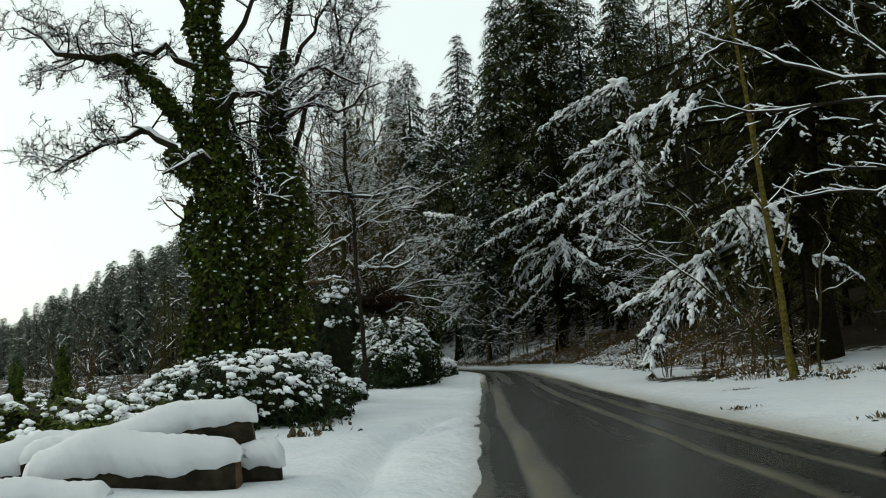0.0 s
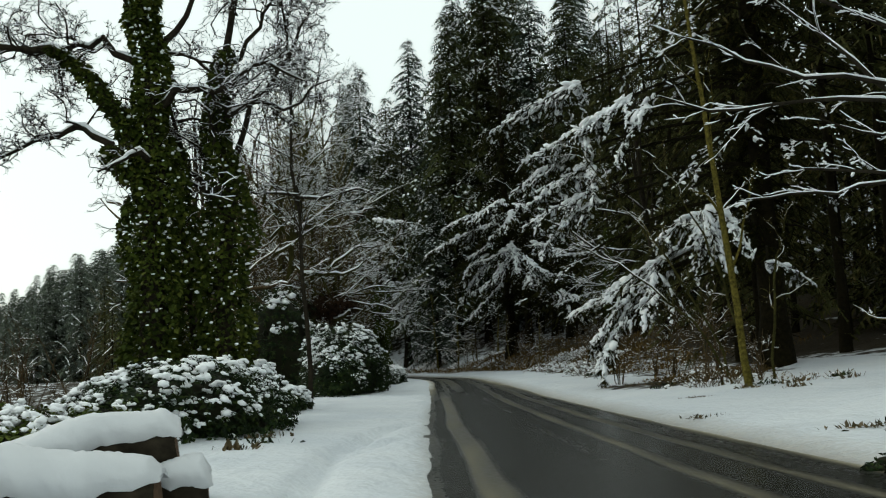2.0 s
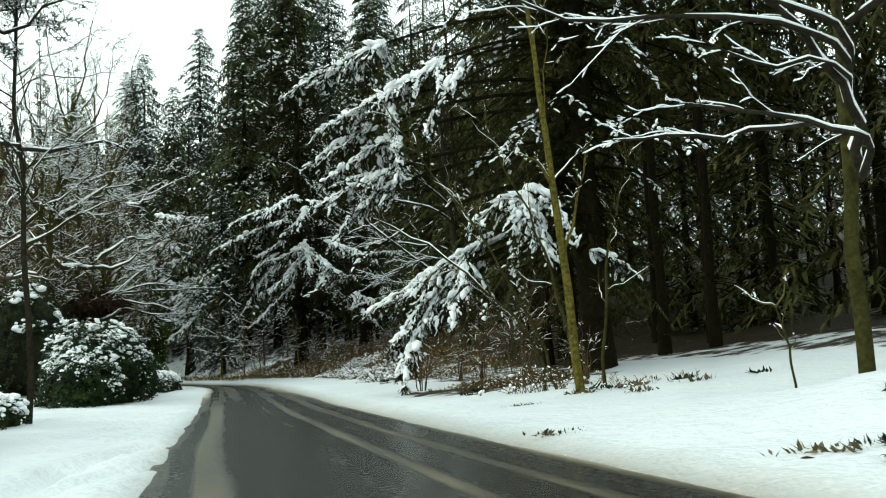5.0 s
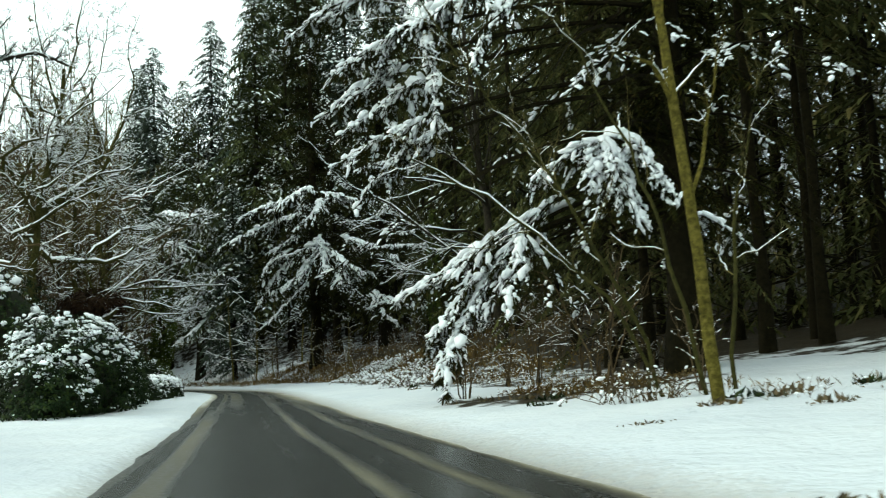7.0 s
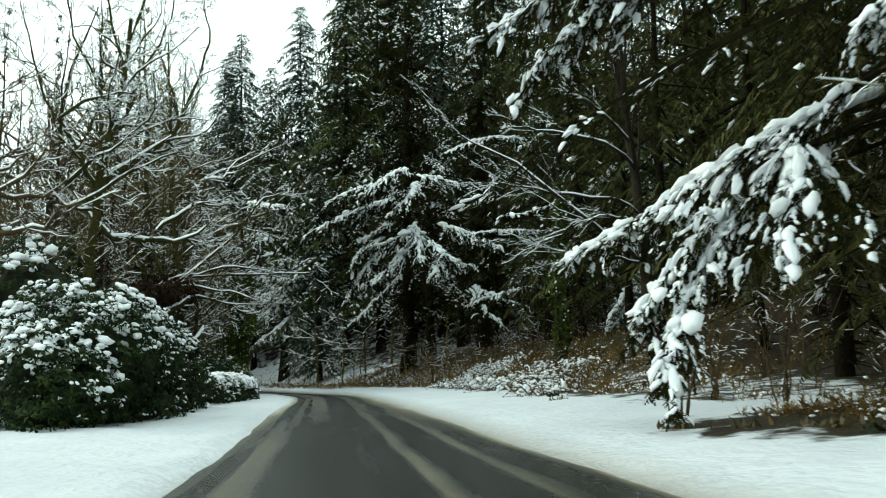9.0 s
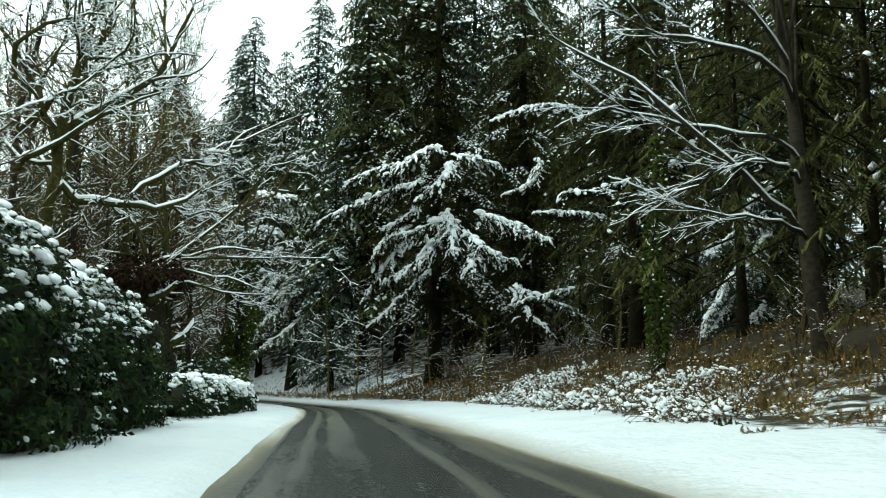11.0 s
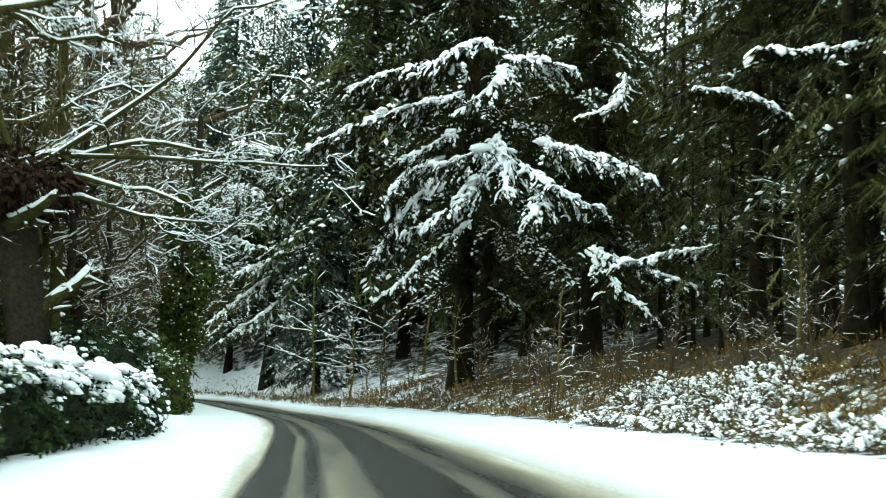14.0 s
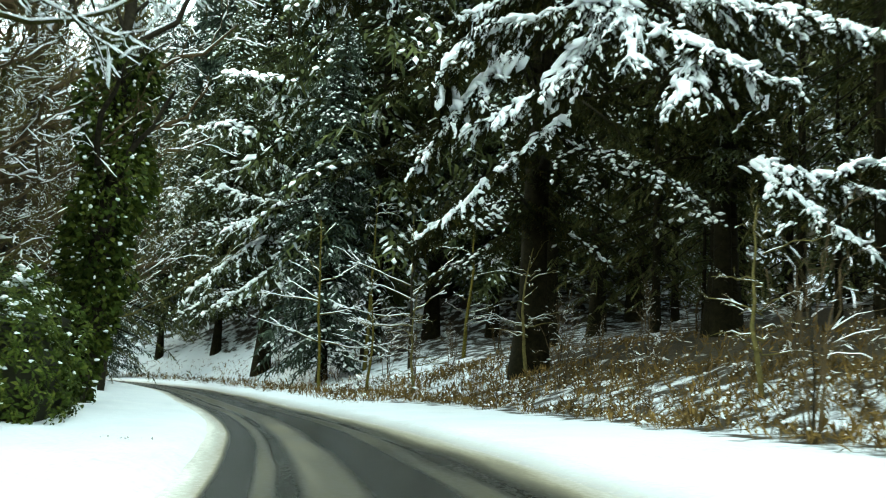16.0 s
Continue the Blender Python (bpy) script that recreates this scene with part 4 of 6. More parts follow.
bush("laurel_bush", -0.8, 122.5, 1.35, 3.0, 2.6, "dark laurel bush with snow flecks beside the ivied trunk", 33, 0.17, 26, 0.42, pad=0.13, side=0.6, leaf_mat=IVY)
for k, (x, y, w, tall) in enumerate([(-2.2, 127, 2.2, 3.6), (-8.6, 129, 2.8, 4.5), (-12.5, 121, 3.0, 4.6), (-4.6, 139, 2.6, 4.4), (-15, 112, 3.0, 4.2)]):
    bush("holly_bush", x, y, w, w, tall, "loose green evergreen bush dusted with snow behind the hedge", 340 + k, 0.26, 9, 0.25, pad=0.3, leaf_mat=IVY, side=0.5, lumps=0.2)
bush("rhododendron_bush", -7.5, 44, 3.0, 5.0, 2.2, "dark shaded rhododendron bush beneath the ivied trees", 35, 0.2, 10, 0.3, pad=0.4)


# ---- ivy-clad trees ----
def ivied(name, x, y, limbs, ivies, seed, label, bark=BARK, **kw):
    z = ground_z(x, y)
    t = thing(name, x, y, z, label, "tree")
    stem, w, white = bare_tree_meshes(seed, limbs, **kw)
    green, flecks = Soup(), Soup()
    for path, rad, count in ivies:
        ivy_on(green, flecks, path, rad, count, seed + len(path))
    part("trunk", stem, bark, t, smooth=True)
    crown = part("crown", w, bark, t, "bare branches and fine twigs", True, "stuff")
    part("branch_snow", white, SNOW, crown, "snow lying along the branches", True, "stuff")
    sleeve = part("ivy", green, IVY, t, "dark green ivy leaves round the trunk", kind="stuff")
    part("ivy_snow", flecks, SNOW, sleeve, "small flecks of snow in the ivy", True, "stuff")
    return t


trunk1 = wiggly([(0, 0, -0.6), (0.05, 0, 5), (0.15, 0, 11), (-0.1, 0.1, 17), (-0.4, 0.3, 25)], 12, 0.06, 1)
limbs = [(trunk1, 0.55, 0.16),
         (wiggly([(-0.2, 0, 10.2), (-1.5, -0.5, 12.8), (-3.2, -1, 14.6), (-5.2, -1.2, 14.7), (-7.6, -1, 16.2)], 12, 0.08, 2), 0.3, 0.05),
         (wiggly([(-0.4, 0, 9.4), (-1.6, -0.5, 10.9), (-2.6, -0.7, 11.7), (-4.4, -0.8, 10.9), (-6.3, -0.8, 10.0)], 12, 0.1, 3), 0.2, 0.04),
         (wiggly([(-0.2, 0, 14), (-2, 0.4, 15.5), (-4, 0.8, 15.2), (-7, 1, 15.6)], 10, 0.12, 4), 0.18, 0.04),
         (wiggly([(0.3, -0.3, 12.4), (1.6, -0.8, 13.1), (3.2, -1, 13.0), (4.4, -1, 14.1), (6.3, -1, 13.2)], 12, 0.1, 5), 0.17, 0.04),
         (wiggly([(0.1, 0, 14.5), (1.6, 0.3, 17), (3.2, 0.3, 20.5)], 8, 0.1, 6), 0.17, 0.04),
         (wiggly([(-0.1, 0, 15.5), (-1.6, 0, 18.5), (-3.2, 0, 22)], 8, 0.1, 7), 0.18, 0.04)]
ivied("oak_tree", -9.3, 40, limbs, [(trunk1[:10], np.linspace(1.75, 0.6, 10), 13500), (limbs[1][0][:7], np.linspace(0.55, 0.35, 7), 1800), (limbs[2][0][:4], np.linspace(0.6, 0.35, 4), 900)], 41,
      "old oak with bare snowy limbs and an ivy-clad trunk", levels=3, twist=0.75, split=(14, 12, 7), shrink=0.46, spread=0.95, up=0.05, snow=0.88, ratio=0.38, thin=0.02, snow_min=0.03, mid_snow=0.65, fine_snow=0.2, most=4.2)
trunk2 = wiggly([(0, 0, -0.6), (0, 0, 6), (0.1, 0, 9.6), (-0.3, 0, 12.5), (0.6, 0, 17), (1.0, 0.4, 22)], 12, 0.08, 8)
limbs = [(trunk2, 0.36, 0.08),
         (wiggly([(0.1, 0, 9.8), (1.2, 0, 12.5), (2.6, 0.3, 14.6), (3.8, 0.3, 16.8)], 9, 0.12, 9), 0.15, 0.04),
         (wiggly([(-0.2, 0, 12), (1.5, -0.4, 12.9), (3.0, -0.6, 12.7), (4.6, -0.6, 13.6)], 9, 0.15, 10), 0.12, 0.03),
         (wiggly([(0, 0, 8.5), (-1.5, -0.3, 10.5), (-2.2, -0.3, 13.5)], 8, 0.1, 11), 0.14, 0.05),
         (wiggly([(0.3, 0, 14.5), (1.8, 0, 16.5), (3.2, 0.3, 20)], 8, 0.1, 12), 0.12, 0.03)]
ivied("oak_tree", -6.7, 41.5, limbs, [(trunk2[:9], np.array([1.6, 1.55, 1.4, 1.25, 1.15, 1.0, 0.8, 0.55, 0.3]), 9500)], 43,
      "slender oak with an ivy-clad trunk and twisted snowy twigs", levels=3, twist=0.8, split=(15, 12, 7), shrink=0.46, spread=1.0, up=0.05, snow=0.88, ratio=0.42, thin=0.02, snow_min=0.03, mid_snow=0.65, fine_snow=0.2, most=4.2)

stem = wiggly([(0, 0, -0.5), (0.1, 0.2, 4), (-0.2, 0, 7), (-0.7, 0, 10), (-1.1, 0, 12)], 11, 0.12, 140)
ivied("ivied_tree", -7.9, 41.2, [(stem, 0.16, 0.06)], [(stem, np.array([1.1, 1.1, 1.0, 1.0, 0.9, 0.9, 0.8, 0.7, 0.6, 0.5, 0.3]), 5200)], 141, "leaning ivy-choked stem between two old oaks", levels=2, split=(10, 4), shrink=0.2, snow=0.6)

trunk3 = wiggly([(0, 0, -0.6), (0.3, 0, 3), (0.55, 0, 7), (0.5, 0, 11), (0.6, 0, 17)], 12, 0.06, 13)
limbs = [(trunk3, 0.5, 0.15), (wiggly([(0.5, 0, 11), (-1.2, -0.4, 13.5), (-2.6, -0.5, 16)], 8, 0.1, 14), 0.16, 0.04), (wiggly([(0.5, 0, 12), (2.2, 0.3, 14), (3.6, 0.3, 17)], 8, 0.1, 15), 0.15, 0.04)]
ivied("ivied_tree", -1.6, 134, limbs, [(trunk3[:4], np.array([0.75, 0.75, 0.8, 1.0]), 2000), (trunk3[3:10], np.array([0.9, 1.5, 1.7, 1.7, 1.6, 1.5, 1.0]), 8000)], 45,
      "roadside tree wrapped in a thick sleeve of ivy", levels=3, split=(6, 6, 5), shrink=0.45, snow=0.6)

stem = wiggly([(0, 0, -0.5), (0.2, 0, 3), (0.1, 0, 7), (0.5, 0, 11), (0.4, 0, 16)], 12, 0.1, 130)
limbs = [(stem, 0.16, 0.05), (wiggly([(0.1, 0, 4.5), (-1.2, -0.5, 6.2), (-2.4, -0.6, 6.0)], 7, 0.08, 131), 0.05, 0.02), (wiggly([(0.2, 0, 6.5), (1.2, -0.6, 7.6), (2.4, -0.8, 7.7)], 7, 0.08, 132), 0.05, 0.02)]
ivied("ivied_tree", 20.6, 92, limbs, [(stem[:10], np.array([0.5, 0.45, 0.6, 0.5, 0.7, 0.55, 0.6, 0.5, 0.4, 0.3]), 2600)], 133, "thin crooked tree with ragged ivy flecked with snow", levels=3, split=(16, 5, 4), shrink=0.24, snow=0.7)

# ---- bare roadside trees ----
limbs = [(wiggly([(0, 0, -0.5), (-0.1, 0, 5), (-0.3, 0, 9), (-0.6, 0, 16.5), (-0.7, 0, 19)], 12, 0.09, 16), 0.11, 0.03),
         (wiggly([(-0.25, -0.1, 8.8), (1.0, -0.3, 8.7), (2.0, -0.3, 9.0), (3.0, -0.3, 8.9)], 9, 0.06, 17), 0.075, 0.03),
         (wiggly([(-0.25, -0.1, 8.9), (-1.2, -0.3, 8.9), (-2.4, -0.3, 9.1)], 7, 0.06, 18), 0.07, 0.03)]
bare_tree("young_tree", bare_tree_meshes(47, limbs, 3, 0.35, (30, 5, 4), 0.24, 0.95, 0.1, 0.6, 0.014, 0.4), -3.4, 42, "thin dark-stemmed young tree with one snowy crossbranch", BARK)

limbs = [(wiggly([(0, 0, -0.5), (-0.3, 0, 3.3), (-0.65, 0, 7), (-0.9, 0, 10), (-1.3, 0, 14.5), (-1.6, 0, 19)], 12, 0.03, 19), 0.15, 0.04),
         (wiggly([(-0.55, 0, 6.2), (-1.1, -0.4, 6.9), (-1.8, -0.5, 7.2)], 6, 0.03, 20), 0.06, 0.03),
         (wiggly([(-0.35, 0, 4.2), (0.5, 0.3, 6.4), (1.0, 0.4, 8)], 6, 0.05, 21), 0.05, 0.02)]
bare_tree("birch_tree", bare_tree_meshes(49, limbs, 3, 0.3, (16, 4, 4), 0.22, 0.85, 0.12, 0.6, 0.012, 0.28), 12.9, 36.1, "leaning yellow-green mossy-barked young tree", BARK_MOSS)

for k, (x, y, pts) in enumerate([(13.0, 40, [(0.3, 0, -0.4), (0, 0, 1.4), (-2.0, 0, 3.8), (-3.8, 0, 5.1), (-5.6, 0, 5.9)]), (13.2, 40.6, [(0.9, 0, -0.4), (0, 0, 2.1), (-2.0, 0, 5.8), (-3.5, 0, 7.6), (-5.2, 0, 10.2)]),
                                 (14.0, 38.5, [(0, 0, -0.4), (-0.9, 0, 3.6), (-1.7, 0, 6.0), (-3.2, 0, 9.0)]), (15.0, 39, [(0, 0, -0.4), (0.2, 0, 3.6), (0.7, 0, 5.5), (1.6, 0, 8.2)])]):
    bare_tree("sapling", bare_tree_meshes(51 + k, [(wiggly(pts, 12, 0.05, 22 + k), 0.06, 0.02)], 3, 0.35, (13, 5, 4), 0.24, 0.9, 0.1, 0.85, 0.01, 0.4, 0.014, mid_snow=0.25, fine_snow=0.05), x, y,
              "thin leaning sapling with snow along its stem", TWIG_OLIVE, group="saplings beside the mossy tree", category="sapling")

limbs = [(wiggly([(0, 0, -0.3), (-0.1, 0, 0.9), (-0.3, 0, 1.75)], 7, 0.02, 150), 0.03, 0.018), (wiggly([(-0.3, 0, 1.7), (-0.7, 0, 1.8), (-1.25, 0, 2.15)], 6, 0.03, 151), 0.022, 0.01), (wiggly([(-0.3, 0, 1.7), (-0.1, 0, 2.0), (0.05, 0, 2.5)], 6, 0.03, 152), 0.02, 0.01)]
bare_tree("sapling", bare_tree_meshes(153, limbs, 2, 0.3, (4, 3), 0.3, 0.7, 0.1, 0.9, 0.008, 0.45, 0.02), 13.4, 26.2, "small forked sapling with snow in its fork", TWIG_OLIVE, category="sapling")

limbs = [(wiggly([(0, 0, -0.5), (0.0, 0, 4), (0.1, 0, 7), (0.3, 0, 11), (0.4, 0, 18)], 12, 0.05, 30), 0.19, 0.07),
         (wiggly([(0, -0.4, 4.6), (-1.0, -1.6, 6.0), (-3.2, -2, 8.0), (-5.6, -2, 10.1)], 12, 0.08, 31), 0.12, 0.03),
         (wiggly([(0, -0.4, 7.0), (-1.6, -1.8, 7.5), (-5.2, -2, 8.0), (-8.0, -2, 9.0)], 12, 0.08, 32), 0.09, 0.025),
         (wiggly([(0, -0.4, 6.6), (-1.9, -2, 7.0), (-4.6, -2, 7.3), (-6.9, -2, 7.2), (-8.8, -2, 7.4)], 12, 0.07, 33), 0.08, 0.02),
         (wiggly([(0, -0.4, 4.4), (-1.0, -2, 4.9), (-2.5, -2, 5.2), (-5.2, -2, 5.5)], 10, 0.06, 34), 0.09, 0.03),
         (wiggly([(-2.3, -2, 5.2), (-4.7, -2, 4.9), (-6.7, -2, 4.8)], 8, 0.05, 35), 0.05, 0.02),
         (wiggly([(0, -0.4, 6.0), (-1.5, -2, 6.4), (-3.2, -2, 6.4), (-4.6, -2, 6.8)], 9, 0.06, 36), 0.06, 0.02),
         (wiggly([(0.2, -0.4, 9.0), (-2, -2, 9.1), (-3.4, -2, 9.5), (-6, -2, 10.6)], 9, 0.08, 37), 0.1, 0.03),
         (wiggly([(0.1, -0.3, 8.0), (2, -2, 9.1), (4.4, -2, 9.5)], 9, 0.08, 38), 0.1, 0.03)]
bare_tree("beech_tree", bare_tree_meshes(57, limbs, 3, 0.22, (6, 5, 3), 0.26, 0.5, 0.0, 0.97, 0.009, 0.38, 0.022), 15.8, 27, "bare beech whose long level branches carry snow", BARK, stem=BARK_OLIVE)

limbs = [(wiggly([(0.4, 0, -0.5), (0.1, 0, 4), (-0.2, 0, 8), (-0.7, 0, 13), (-1.2, 0, 22)], 12, 0.05, 40), 0.42, 0.12),
         (wiggly([(-0.2, 0, 4.6), (-3.8, -2, 6.6), (-7.7, -2, 9.6), (-10.2, -2, 10.8)], 12, 0.1, 41), 0.12, 0.03),
         (wiggly([(-0.2, 0, 7.2), (-2.2, -2, 7.6), (-5.8, -2, 8.0), (-8.4, -2, 8.4)], 12, 0.1, 42), 0.1, 0.03),
         (wiggly([(-0.2, 0, 6.5), (-2.0, -2, 6.7), (-3.8, -2, 6.4), (-6.7, -2, 5.4)], 12, 0.1, 43), 0.1, 0.03),
         (wiggly([(-0.3, 0, 9.6), (-2.3, -2, 10.4), (-5.5, -2, 11.1), (-8.2, -2, 11.8)], 12, 0.1, 44), 0.1, 0.03),
         (wiggly([(0, 0, 4.4), (-2.1, -2, 4.7), (-3.9, -2, 4.8), (-6.6, -2, 5.4)], 10, 0.1, 45), 0.08, 0.02),
         (wiggly([(-0.4, 0, 11.0), (-3, -2, 12.4), (-6, -2, 14)], 10, 0.1, 46), 0.1, 0.03)]
bare_tree("beech_tree", bare_tree_meshes(59, limbs, 3, 0.2, (9, 6, 4), 0.42, 0.42, 0.03, 0.92, 0.010, 0.38, 0.020, mid_snow=0.7, fine_snow=0.3), 22, 80, "tall bare beech with sweeping snow-lined branches", BARK)

limbs = [(wiggly([(-0.2, 0.0, -1.6), (-0.6, 0.0, 2.5), (-1.2, 0.0, 5.6), (-1.7, 0.0, 8.2)], 9, 0.07, 50), 0.85, 0.8),
         (wiggly([(-1.0, -0.3, 7.9), (1.1, -0.8, 8.1), (3.5, -1.3, 7.5), (7.0, -1.8, 7.2)], 10, 0.07, 51), 0.13, 0.04),
         (wiggly([(4.0, -1.3, 7.4), (5.6, -0.8, 6.5), (8.3, -0.3, 8.2)], 8, 0.07, 52), 0.06, 0.03),
         (wiggly([(-0.8, -0.3, 9.0), (1.1, -0.8, 8.9), (3.7, -1.3, 8.4), (5.8, -1.8, 7.8)], 10, 0.07, 53), 0.12, 0.04),
         (wiggly([(-1.6, -0.3, 9.5), (0.9, -0.3, 10.2), (4.2, -0.3, 10.7), (8.0, -0.3, 10.1)], 10, 0.07, 54), 0.13, 0.04),
         (wiggly([(-1.1, -0.3, 9.2), (0.8, -0.4, 10.7), (4.3, -0.5, 13.7), (6.2, -0.7, 16.4), (8.3, -0.8, 17.3)], 11, 0.07, 55), 0.14, 0.04),
         (wiggly([(1.6, -0.8, 7.0), (2.0, -0.8, 5.9), (2.6, -0.8, 4.7)], 6, 0.07, 56), 0.06, 0.03),
         (wiggly([(0.5, -0.8, 9.8), (6.6, -0.8, 10.1), (10.9, -0.8, 10.2)], 9, 0.07, 57), 0.1, 0.03),
         (wiggly([(-1.1, -0.3, 6.3), (-3.3, -1.0, 3.4), (-5.0, -1.8, 3.6)], 8, 0.07, 58), 0.07, 0.03),
         (wiggly([(-2.0, -0.8, 9.3), (-2.7, -1.3, 8.7), (-2.7, -1.8, 7.4)], 6, 0.07, 59), 0.09, 0.05),
         (wiggly([(-1.2, -0.8, 9.4), (-0.8, -1.0, 8.8), (-0.3, -1.3, 7.2)], 6, 0.07, 60), 0.09, 0.05),
         (wiggly([(-1.6, 0.0, 9.3), (-3.0, 0.2, 12.0), (-4.2, 0.5, 13.3), (-6.3, 0.7, 14.3)], 9, 0.07, 61), 0.16, 0.04),
         (wiggly([(-1.4, 0.0, 9.3), (-0.7, 0.4, 11.6), (1.3, 0.8, 13.2), (3.9, 1.2, 12.9)], 9, 0.07, 62), 0.13, 0.04),
         (wiggly([(-1.9, 0.0, 9.2), (-3.8, 0.1, 10.2), (-6.3, 0.2, 10.1)], 9, 0.07, 63), 0.13, 0.04)]
bare_tree("pollard_oak", bare_tree_meshes(61, limbs, 3, 0.5, (9, 10, 6), 0.42, 0.9, 0.03, 0.95, 0.015, 0.45, 0.032, mid_snow=0.75, fine_snow=0.25), -5.0, 117.8, "stout pollarded oak with a mass of snowy branches", BARK_OLIVE, stem=BARK)
limbs = [(wiggly([(-0.3, 0.0, 0.5), (-0.3, 0.0, 3.7), (-0.4, 0.0, 7.6), (-0.1, 0.0, 11.1), (0.0, 0.0, 14.0), (0.7, 0.0, 17.6), (1.8, 0.0, 21.9), (2.0, 0.0, 26.4)], 12, 0.09, 64), 0.42, 0.144),
         (wiggly([(-0.3, 0.0, 10.2), (0.1, 0.3, 10.9), (1.4, 0.7, 10.3), (3.8, 1.0, 10.2)], 9, 0.09, 65), 0.28, 0.156),
         (wiggly([(3.8, 1.0, 10.2), (4.2, 1.4, 11.3), (5.8, 1.8, 12.3), (6.8, 2.2, 13.3), (7.7, 2.6, 13.0), (9.1, 3.0, 13.5)], 10, 0.09, 66), 0.168, 0.048),
         (wiggly([(3.8, 1.0, 10.2), (5.6, 2.2, 10.4), (7.7, 3.3, 11.8), (9.1, 4.5, 12.6)], 9, 0.09, 67), 0.168, 0.048),
         (wiggly([(5.7, 3.0, 10.6), (6.8, 4.0, 10.4), (8.5, 5.0, 10.7)], 7, 0.09, 68), 0.098, 0.048),
         (wiggly([(-0.1, 0.0, 12.8), (0.3, 0.4, 14.4), (2.0, 0.8, 15.8), (4.9, 1.2, 18.0), (6.2, 1.6, 21.1), (7.1, 2.0, 24.0)], 11, 0.09, 69), 0.308, 0.072),
         (wiggly([(1.2, 1.0, 15.1), (3.3, 1.5, 16.5), (6.3, 2.0, 18.0)], 8, 0.09, 70), 0.182, 0.048),
         (wiggly([(-0.0, 0.0, 14.6), (0.6, -0.2, 16.3), (1.1, -0.5, 17.7), (2.3, -0.8, 19.8), (3.0, -1.0, 22.5)], 10, 0.09, 71), 0.21, 0.048),
         (wiggly([(-0.1, 0.0, 14.0), (-1.4, 0.2, 16.3), (-0.8, 0.5, 18.3), (-0.2, 0.8, 19.6), (-0.4, 1.0, 22.2)], 9, 0.09, 72), 0.21, 0.048),
         (wiggly([(1.7, 1.0, 15.6), (0.9, 0.7, 17.2), (1.9, 0.3, 19.0), (2.9, 0.0, 21.4)], 9, 0.09, 73), 0.154, 0.036),
         (wiggly([(-2.1, 0.0, 11.8), (-0.9, -0.5, 12.6), (1.6, -1.0, 14.2), (3.7, -1.5, 15.4), (5.7, -2.0, 16.2)], 9, 0.09, 80), 0.196, 0.048),
         (wiggly([(-2.2, 0.0, 14.0), (-0.5, -0.7, 15.6), (1.2, -1.3, 16.3), (3.7, -2.0, 18.3)], 9, 0.09, 81), 0.168, 0.048),
         (wiggly([(-2.6, 0.0, 17.0), (-2.1, -1.0, 19.1), (0.5, -2.0, 20.0), (2.6, -3.0, 20.2)], 9, 0.09, 82), 0.168, 0.048),
         (wiggly([(1.8, 0.0, 22.0), (0.9, -0.5, 25.5), (0.2, -0.8, 29.0), (-0.6, -1.0, 34.5)], 9, 0.09, 83), 0.12, 0.03),
         (wiggly([(2.0, 0.0, 25.0), (2.9, 0.4, 28.5), (3.2, 0.6, 31.5), (4.0, 0.8, 35.5)], 9, 0.09, 84), 0.12, 0.03),
         (wiggly([(7.0, 2.0, 23.5), (7.6, 2.2, 26.5), (7.2, 2.4, 29.0), (8.0, 2.6, 32.5)], 9, 0.09, 85), 0.09, 0.03),
         (wiggly([(3.0, -1.0, 22.3), (4.6, -1.2, 25.0), (5.2, -1.4, 28.0), (6.2, -1.6, 32.0)], 9, 0.09, 86), 0.09, 0.03),
         (wiggly([(-0.4, 1.0, 22.0), (-2.0, 1.2, 25.0), (-2.8, 1.4, 29.0), (-4.0, 1.6, 34.0)], 9, 0.09, 87), 0.1, 0.03),
         (wiggly([(-1.4, 0.2, 16.5), (-3.6, 0.4, 20.0), (-5.0, 0.8, 24.0), (-6.4, 1.0, 29.5)], 9, 0.09, 88), 0.14, 0.03)]
bare_tree("ash_tree", bare_tree_meshes(62, limbs, 3, 0.5, (12, 9, 5), 0.42, 0.85, 0.05, 0.95, 0.015, 0.45, 0.036, mid_snow=0.8, fine_snow=0.45), -10.0, 103, "spreading bare ash with thick snow-lined limbs", BARK_OLIVE)
limbs = [(wiggly([(1.2, 0.0, 0.7), (0.4, 0.0, 15.1), (0.1, 0.0, 19.9), (-0.0, 0.0, 25.1), (-0.5, 0.0, 33.3)], 12, 0.07, 95), 0.3, 0.08),
         (wiggly([(0.1, 0.0, 19.4), (-1.2, 0.0, 22.8), (-2.2, 0.0, 25.9), (-3.0, 0.0, 28.5)], 8, 0.07, 96), 0.1, 0.03),
         (wiggly([(0.2, 0.0, 19.9), (1.4, 0.0, 23.9), (2.4, 0.0, 28.0), (2.9, 0.0, 30.8)], 8, 0.07, 97), 0.1, 0.03),
         (wiggly([(0.1, 0.0, 19.0), (2.4, 0.0, 20.9), (5.7, 0.0, 21.8)], 8, 0.07, 98), 0.1, 0.03),
         (wiggly([(0.0, 0.0, 20.7), (-0.7, 0.0, 25.1), (-1.4, 0.0, 29.5)], 8, 0.07, 99), 0.1, 0.03),
         (wiggly([(0.2, 0.0, 21.2), (0.9, 0.0, 25.7), (1.1, 0.0, 29.7)], 8, 0.07, 100), 0.1, 0.03),
         (wiggly([(0.2, 0.0, 18.1), (-1.8, 0.0, 21.9), (-4.3, 0.0, 23.9)], 8, 0.07, 101), 0.1, 0.03)]
